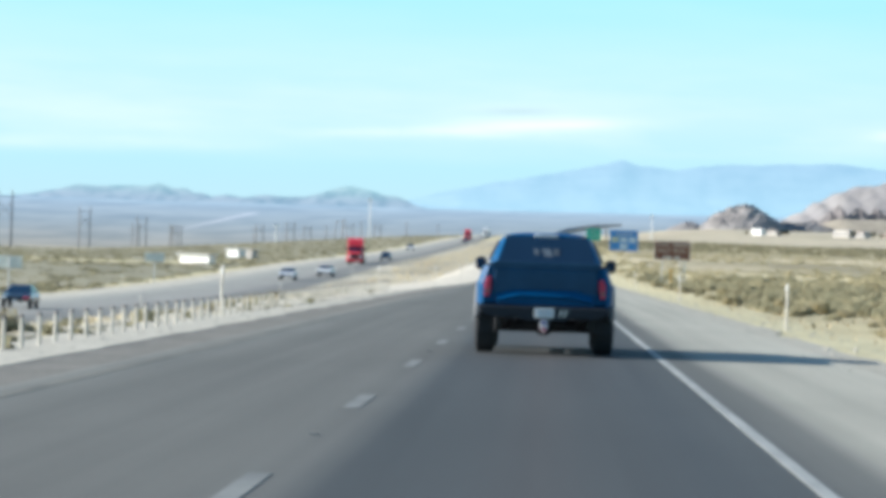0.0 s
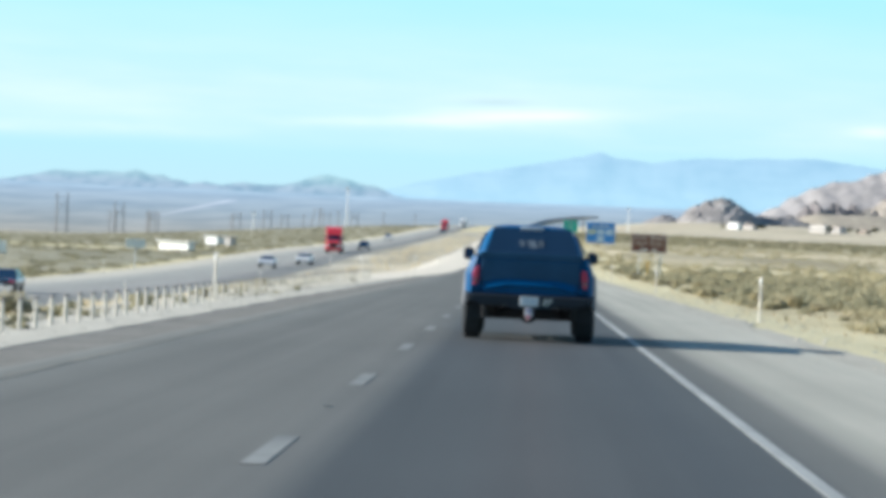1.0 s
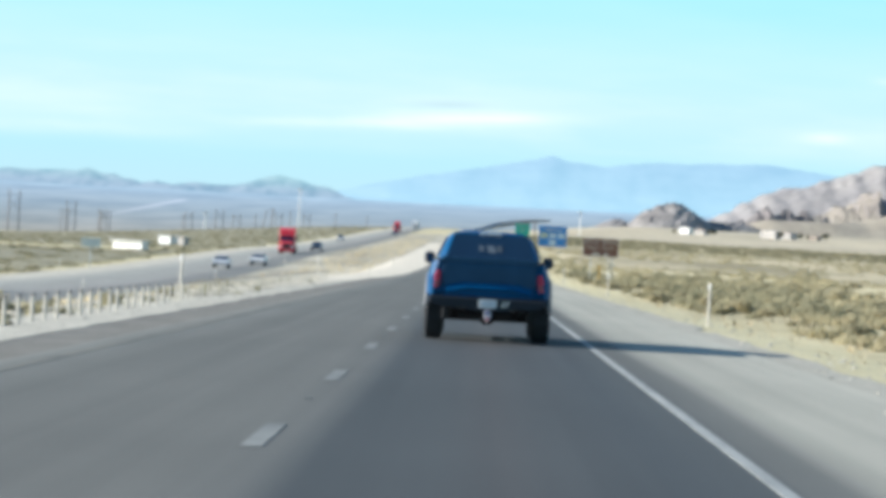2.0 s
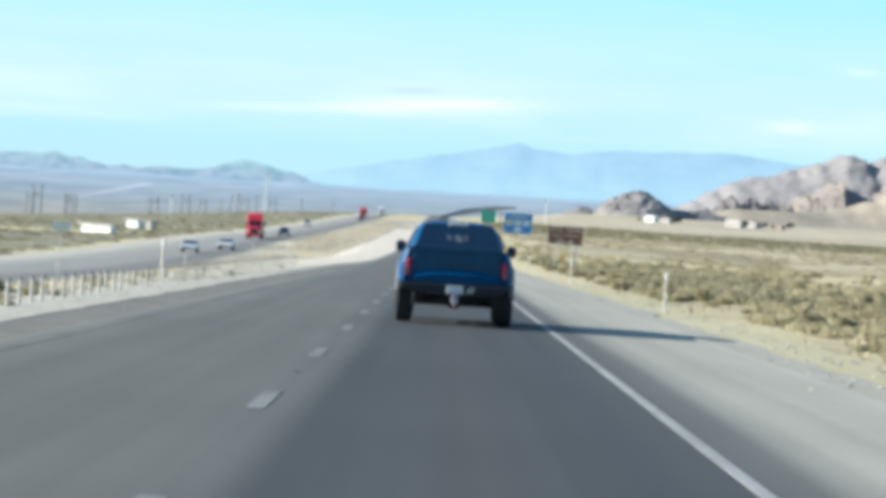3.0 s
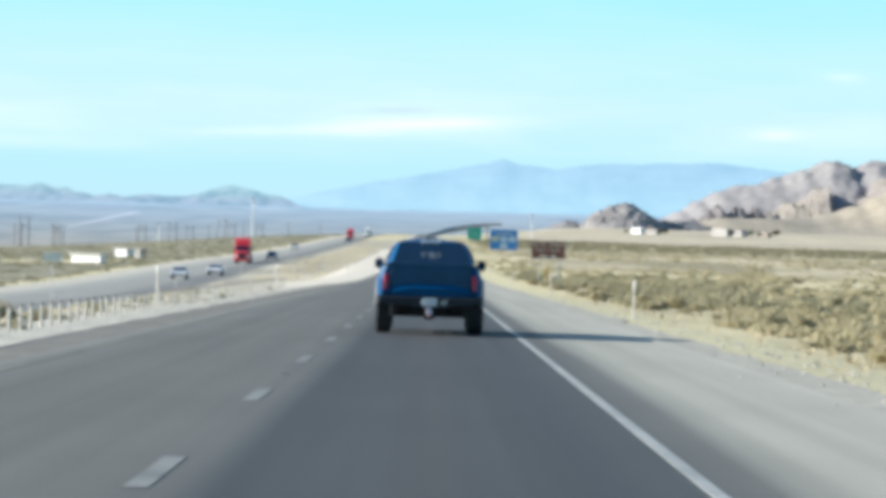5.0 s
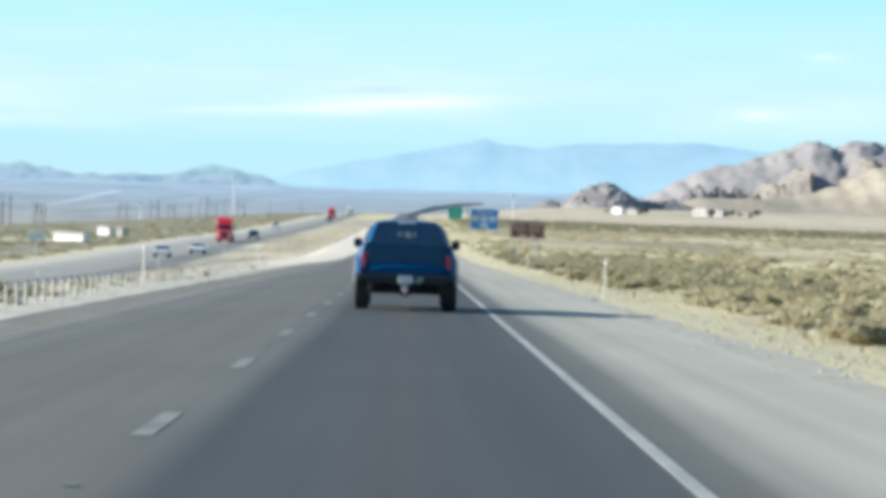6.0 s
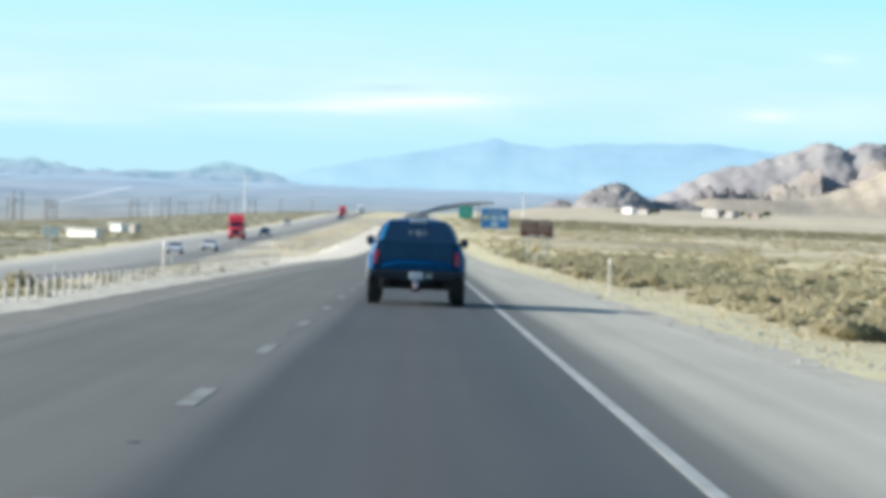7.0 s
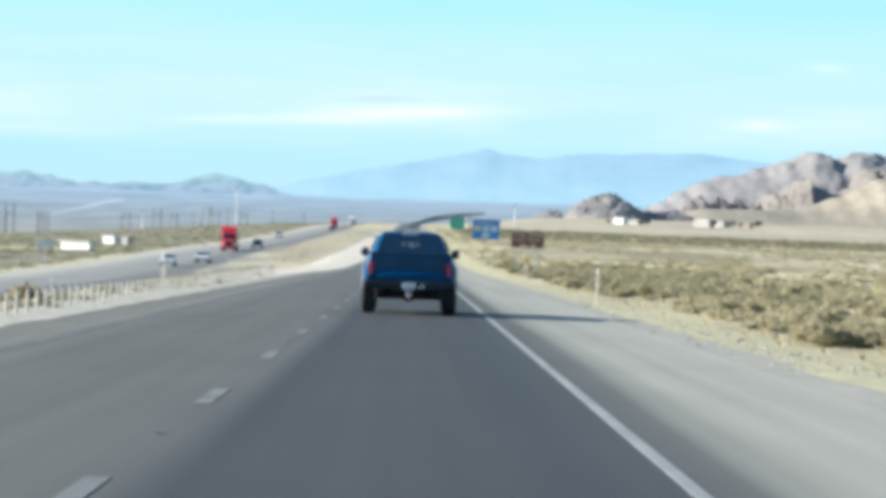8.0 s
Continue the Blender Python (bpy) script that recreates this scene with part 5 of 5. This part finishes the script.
def plant(x, y, s):
    kind = rng.choice(bush_kinds)
    m = pose(x, y, ground_z(x, y) - 0.02, 0, 0, rng.uniform(0, 360))
    if not kind[1]:
        kind[0].matrix_world = m
        kind[0].scale = (s, s, s * 0.95)
        kind[1] = True
        return
    ob = copy_thing(kind[0], m)
    ob.scale = (s * 1.1, s * 1.1, s * rng.uniform(0.65, 1.0))


count = 0
while count < 300:
    y = 66 + 330 * rng.random() ** 1.15
    x = 9.2 + (1.3 + 0.20 * y) * rng.random() ** 1.25
    if noise.noise((x * 0.09, y * 0.03, 11)) < (-0.25 if x < 8.9 + 0.06 * y else -0.1) or (10 < x < 16 and 308 < y < 325):
        continue
    plant(x, y, 0.32 + 0.72 * rng.random() ** 1.6)
    count += 1
for k in range(45):
    y = rng.uniform(48, 260)
    plant(rng.uniform(-21, -9.6 if y < 160 else -13), y, rng.uniform(0.35, 0.75))

# the large dark shrub in the median
big = base("median_shrub", pose(-9.6, 79.0, ground_z(-9.6, 79.0) - 0.02), "olive shrub in the median behind the posts", "shrub")
bm = bmesh.new()
bush_mesh(bm, rng, 0, 0, 0, 0.48, 0.45, 420, 5)
part("crown", bm, M_SAGE, big)
part("stem", tube(bmesh.new(), (0, 0, -0.1), (0, 0, 0.5), 0.06, 0.03, 7), M_TWIG, big)


def tree(x, y, h, r):
    """A small desert tree: tapered trunk, limbs and a ragged leafy crown."""
    t = base("tree", pose(x, y, ground_z(x, y) - 0.05), "small dark desert tree near the houses", "tree", "trees near the houses")
    bm = tube(bmesh.new(), (0, 0, -0.2), (0.1, 0, h * 0.5), 0.22, 0.12, 8)
    for i in range(5):
        a = i * 1.26
        tube(bm, (0.1, 0, h * 0.42), (r * 0.6 * math.cos(a), r * 0.6 * math.sin(a), h * 0.75), 0.08, 0.03, 6)
    part("trunk", bm, M_TWIG, t)
    bm = bmesh.new()
    bush_mesh(bm, rng, 0, 0, h * 0.35, r, h * 0.65, 260, 6)
    part("crown", bm, M_DARKLEAF, t)
    return t


for x, y, h, r in ((203, 2070, 5, 2.6), (218, 2085, 4.5, 2.4), (236, 2090, 5.5, 3.2), (222, 2075, 3.5, 2.0), (154, 2050, 4.0, 2.4), (158, 2062, 4.5, 2.6), (130, 2040, 3.0, 1.8), (26, 1020, 5.0, 3.0)):
    tree(x, y, h, r)


def shrub_field(name, amount, spots, label, material, flatter=1.0, sprays=16, size=1.0):
    """Countless small far shrubs: loose upright sprays of leaf, in one mesh."""
    verts, faces = [], []
    for k in range(amount):
        x, y, r = spots()
        z = ground_z(x, y) - 0.05
        h = r * rng.uniform(0.8, 1.25) * flatter
        for i in range(sprays):
            a, q = rng.uniform(0, 6.283), r * rng.random() ** 0.6
            px, py = x + q * math.cos(a), y + q * math.sin(a)
            top = z + h * (1.05 - 0.5 * (q / r) ** 2) * rng.uniform(0.7, 1.1)
            b2, w = rng.uniform(0, 6.283), r * rng.uniform(0.22, 0.42) * size
            dx, dy = w * math.cos(b2), w * math.sin(b2)
            low = z + (top - z) * rng.uniform(-0.05, 0.35)
            b0 = len(verts)
            verts += [(px - dx, py - dy, low), (px + dx, py + dy, low), (px + dx * 0.7 + 0.3 * dy, py + dy * 0.7, top * 0.97 + low * 0.03), (px - dx * 0.6, py - dy * 0.6 + 0.2 * dx, top)]
            faces.append((b0, b0 + 1, b0 + 2, b0 + 3))
    me = bpy.data.meshes.new(name)
    me.from_pydata(verts, [], faces)
    me.materials.append(material)
    return tagged(new(name, me), label, "shrubs", kind="stuff")


def right_spot():
    while True:
        y = 130 + 1100 * rng.random() ** 1.4
        x = rng.uniform(9.0, 20 + 0.20 * y)
        if noise.noise((x * 0.05, y * 0.014, 11)) + 0.25 * smoothstep(600, 1200, y) > -0.06:
            return x, y, 0.28 + 0.6 * rng.random() ** 1.6


def left_spot():
    while True:
        y = 170 + 2300 * rng.random() ** 1.4
        x = rng.uniform(-40 - 0.22 * y, -41)
        if noise.noise((x * 0.02, y * 0.007, 5)) > -0.2:
            return x, y, rng.uniform(0.3, 0.7)


def median_spot():
    y = 60 + 1000 * rng.random() ** 1.4
    return rng.uniform(-22, -9.5 if y < 160 else -12.5), y, rng.uniform(0.12, 0.32)


def near_median_spot():
    y = 48 + 130 * rng.random()
    return rng.uniform(-22, -7.7), y, rng.uniform(0.10, 0.32)


def brush_spot():
    while True:
        y = 75 + 330 * rng.random() ** 1.2
        x = 9.8 + (1.0 + 0.20 * y) * rng.random() ** 1.2
        if noise.noise((x * 0.12, y * 0.04, 23)) > 0.0:
            return x, y, 0.16 + 0.34 * rng.random() ** 1.5


shrub_field("scrub", 1300, brush_spot, "low olive brush filling the gaps between the shrubs", M_SAGE, 0.75, 44, 0.45)
def thicket_spot():
    while True:
        y = 140 + 260 * rng.random()
        x = 9.6 + (2.0 + 0.055 * y) * rng.random()
        if noise.noise((x * 0.15, y * 0.03, 31)) > -0.15 and not (10 < x < 16 and 306 < y < 326):
            return x, y, 0.3 + 0.5 * rng.random()


shrub_field("scrub", 420, thicket_spot, "dense grey-olive thicket beside the verge", M_THICKET, 0.85, 44, 0.45)
shrub_field("scrub", 5200, right_spot, "olive desert scrub scattered over tan soil", M_SAGE, 0.6)
shrub_field("scrub", 5500, left_spot, "olive desert scrub across the flat plain", M_KHAKI, 0.55)


def far_right_spot():
    while True:
        y = 420 + 820 * rng.random()
        x = rng.uniform(14.0, 20 + 0.20 * y)
        if noise.noise((x * 0.02, y * 0.009, 3)) + 0.9 * smoothstep(700, 1000, y) > 0.05:
            return x, y, rng.uniform(0.5, 1.1)


shrub_field("scrub", 3200, far_right_spot, "low olive scrub towards the foot of the hills", M_SAGE, 0.22)


def belt_spot():
    y = 930 + 310 * rng.random()
    return rng.uniform(16, 24 + 0.20 * y), y, rng.uniform(0.6, 1.2)


shrub_field("scrub", 2600, belt_spot, "dense dark olive scrub belt before the bare flat", M_KHAKI, 0.55)


def olive_spot():
    y = 200 + 2500 * rng.random() ** 1.3
    return rng.uniform(-45 - 0.22 * y, -41), y, rng.uniform(0.5, 1.3)


shrub_field("scrub", 9500, olive_spot, "low khaki scrub carpeting the flat plain", M_KHAKI, 0.22)
shrub_field("scrub", 900, near_median_spot, "low grey-olive weeds behind the posts", M_KHAKI, 0.8)
shrub_field("scrub", 500, median_spot, "low dry scrub in the median", M_STRAW)


def grass_field(name, amount, spots, label):
    """Dry grass tufts: thin leaning blades, in one mesh."""
    verts, faces = [], []
    for k in range(amount):
        x, y, s = spots()
        z = ground_z(x, y) - 0.02
        for i in range(7):
            a, l = rng.uniform(0, 6.28), s * rng.uniform(0.6, 1.2)
            dx, dy = math.cos(a), math.sin(a)
            bx, by = x + dx * s * 0.22, y + dy * s * 0.22
            w = 0.035 + 0.03 * s
            b0 = len(verts)
            verts += [(bx - dy * w, by + dx * w, z), (bx + dy * w, by - dx * w, z), (bx + dx * l * 0.5, by + dy * l * 0.5, z + l * 0.8)]
            faces.append((b0, b0 + 1, b0 + 2))
    me = bpy.data.meshes.new(name)
    me.from_pydata(verts, [], faces)
    me.materials.append(M_STRAW)
    return tagged(new(name, me), label, "grass", kind="stuff")


def verge_spot():
    y = 45 + 560 * rng.random() ** 1.6
    return 6.5 + abs(rng.gauss(0, 1.5)) + 0.004 * y, y, rng.uniform(0.05, 0.13)


def field_spot():
    y = 60 + 500 * rng.random() ** 1.4
    return rng.uniform(8, 12 + 0.19 * y), y, rng.uniform(0.15, 0.4)


def median_grass():
    y = 60 + 800 * rng.random() ** 1.4
    return rng.uniform(-21, -8.8 if y < 160 else -12.2), y, rng.uniform(0.12, 0.35)


grass_field("dry_grass", 800, verge_spot, "straw-yellow dry grass along the verge")
grass_field("dry_grass", 1500, field_spot, "straw-yellow dry grass between the shrubs")
grass_field("dry_grass", 4000, median_grass, "sparse dry grass in the median")


# stones along the gravel edges
def stone_field(amount):
    verts, faces = [], []
    for k in range(amount):
        if k % 3:
            y = 45 + 330 * rng.random() ** 1.5
            x = rng.gauss(5.8, 0.8)
        else:
            y = 38 + 150 * rng.random()
            x = rng.gauss(-7.5, 0.4)
        r = 0.02 + 0.055 * rng.random() ** 3
        z = ground_z(x, y) + 0.03
        b0 = len(verts)
        for i in range(5):
            a = 6.283 * i / 5
            q = r * rng.uniform(0.7, 1.3)
            verts.append((x + q * math.cos(a), y + q * math.sin(a), z))
        verts.append((x + 0.2 * r, y, z + r * rng.uniform(0.5, 1.0)))
        for i in range(5):
            faces.append((b0 + i, b0 + (i + 1) % 5, b0 + 5))
    me = bpy.data.meshes.new("stones")
    me.from_pydata(verts, [], faces)
    me.materials.append(M_GRIT)
    return tagged(new("stones", me), "pale loose stones along the road edge", "stones", kind="stuff")


stone_field(1700)


def box_truck(m):
    t = base("box_truck", m, "white box truck far ahead in the lane", "truck")
    part("box", box(-1.2, 1.2, 0, 6.5, 0.95, 3.6, 0.05), M_WHITE, t)
    for s in (-1, 1):
        part("rear_door", box(min(0.03 * s, 1.12 * s), max(0.03 * s, 1.12 * s), -0.05, -0.001, 1.05, 3.45, 0.015), M_WHITE, t)
        part("tail_lamp", box(s * 0.95 - 0.12, s * 0.95 + 0.12, -0.08, 0.02, 0.75, 0.9, 0.02), M_RED, t)
        for y in (1.4, 7.4):
            wheel(t, s * 0.95, y, 0.45, 0.4)
    part("bumper", box(-1.15, 1.15, -0.12, 0.05, 0.5, 0.66, 0.02), M_STEEL, t)
    part("cab", prism([(6.55, 0.6), (6.55, 2.5), (7.9, 2.5), (8.6, 1.6), (8.9, 1.4), (8.9, 0.6)], "x", -1.05, 1.05, 0.08), M_WHITE, t)
    return t


box_truck(pose(0.1, 560, ground_z(0, 560) + 0.055))
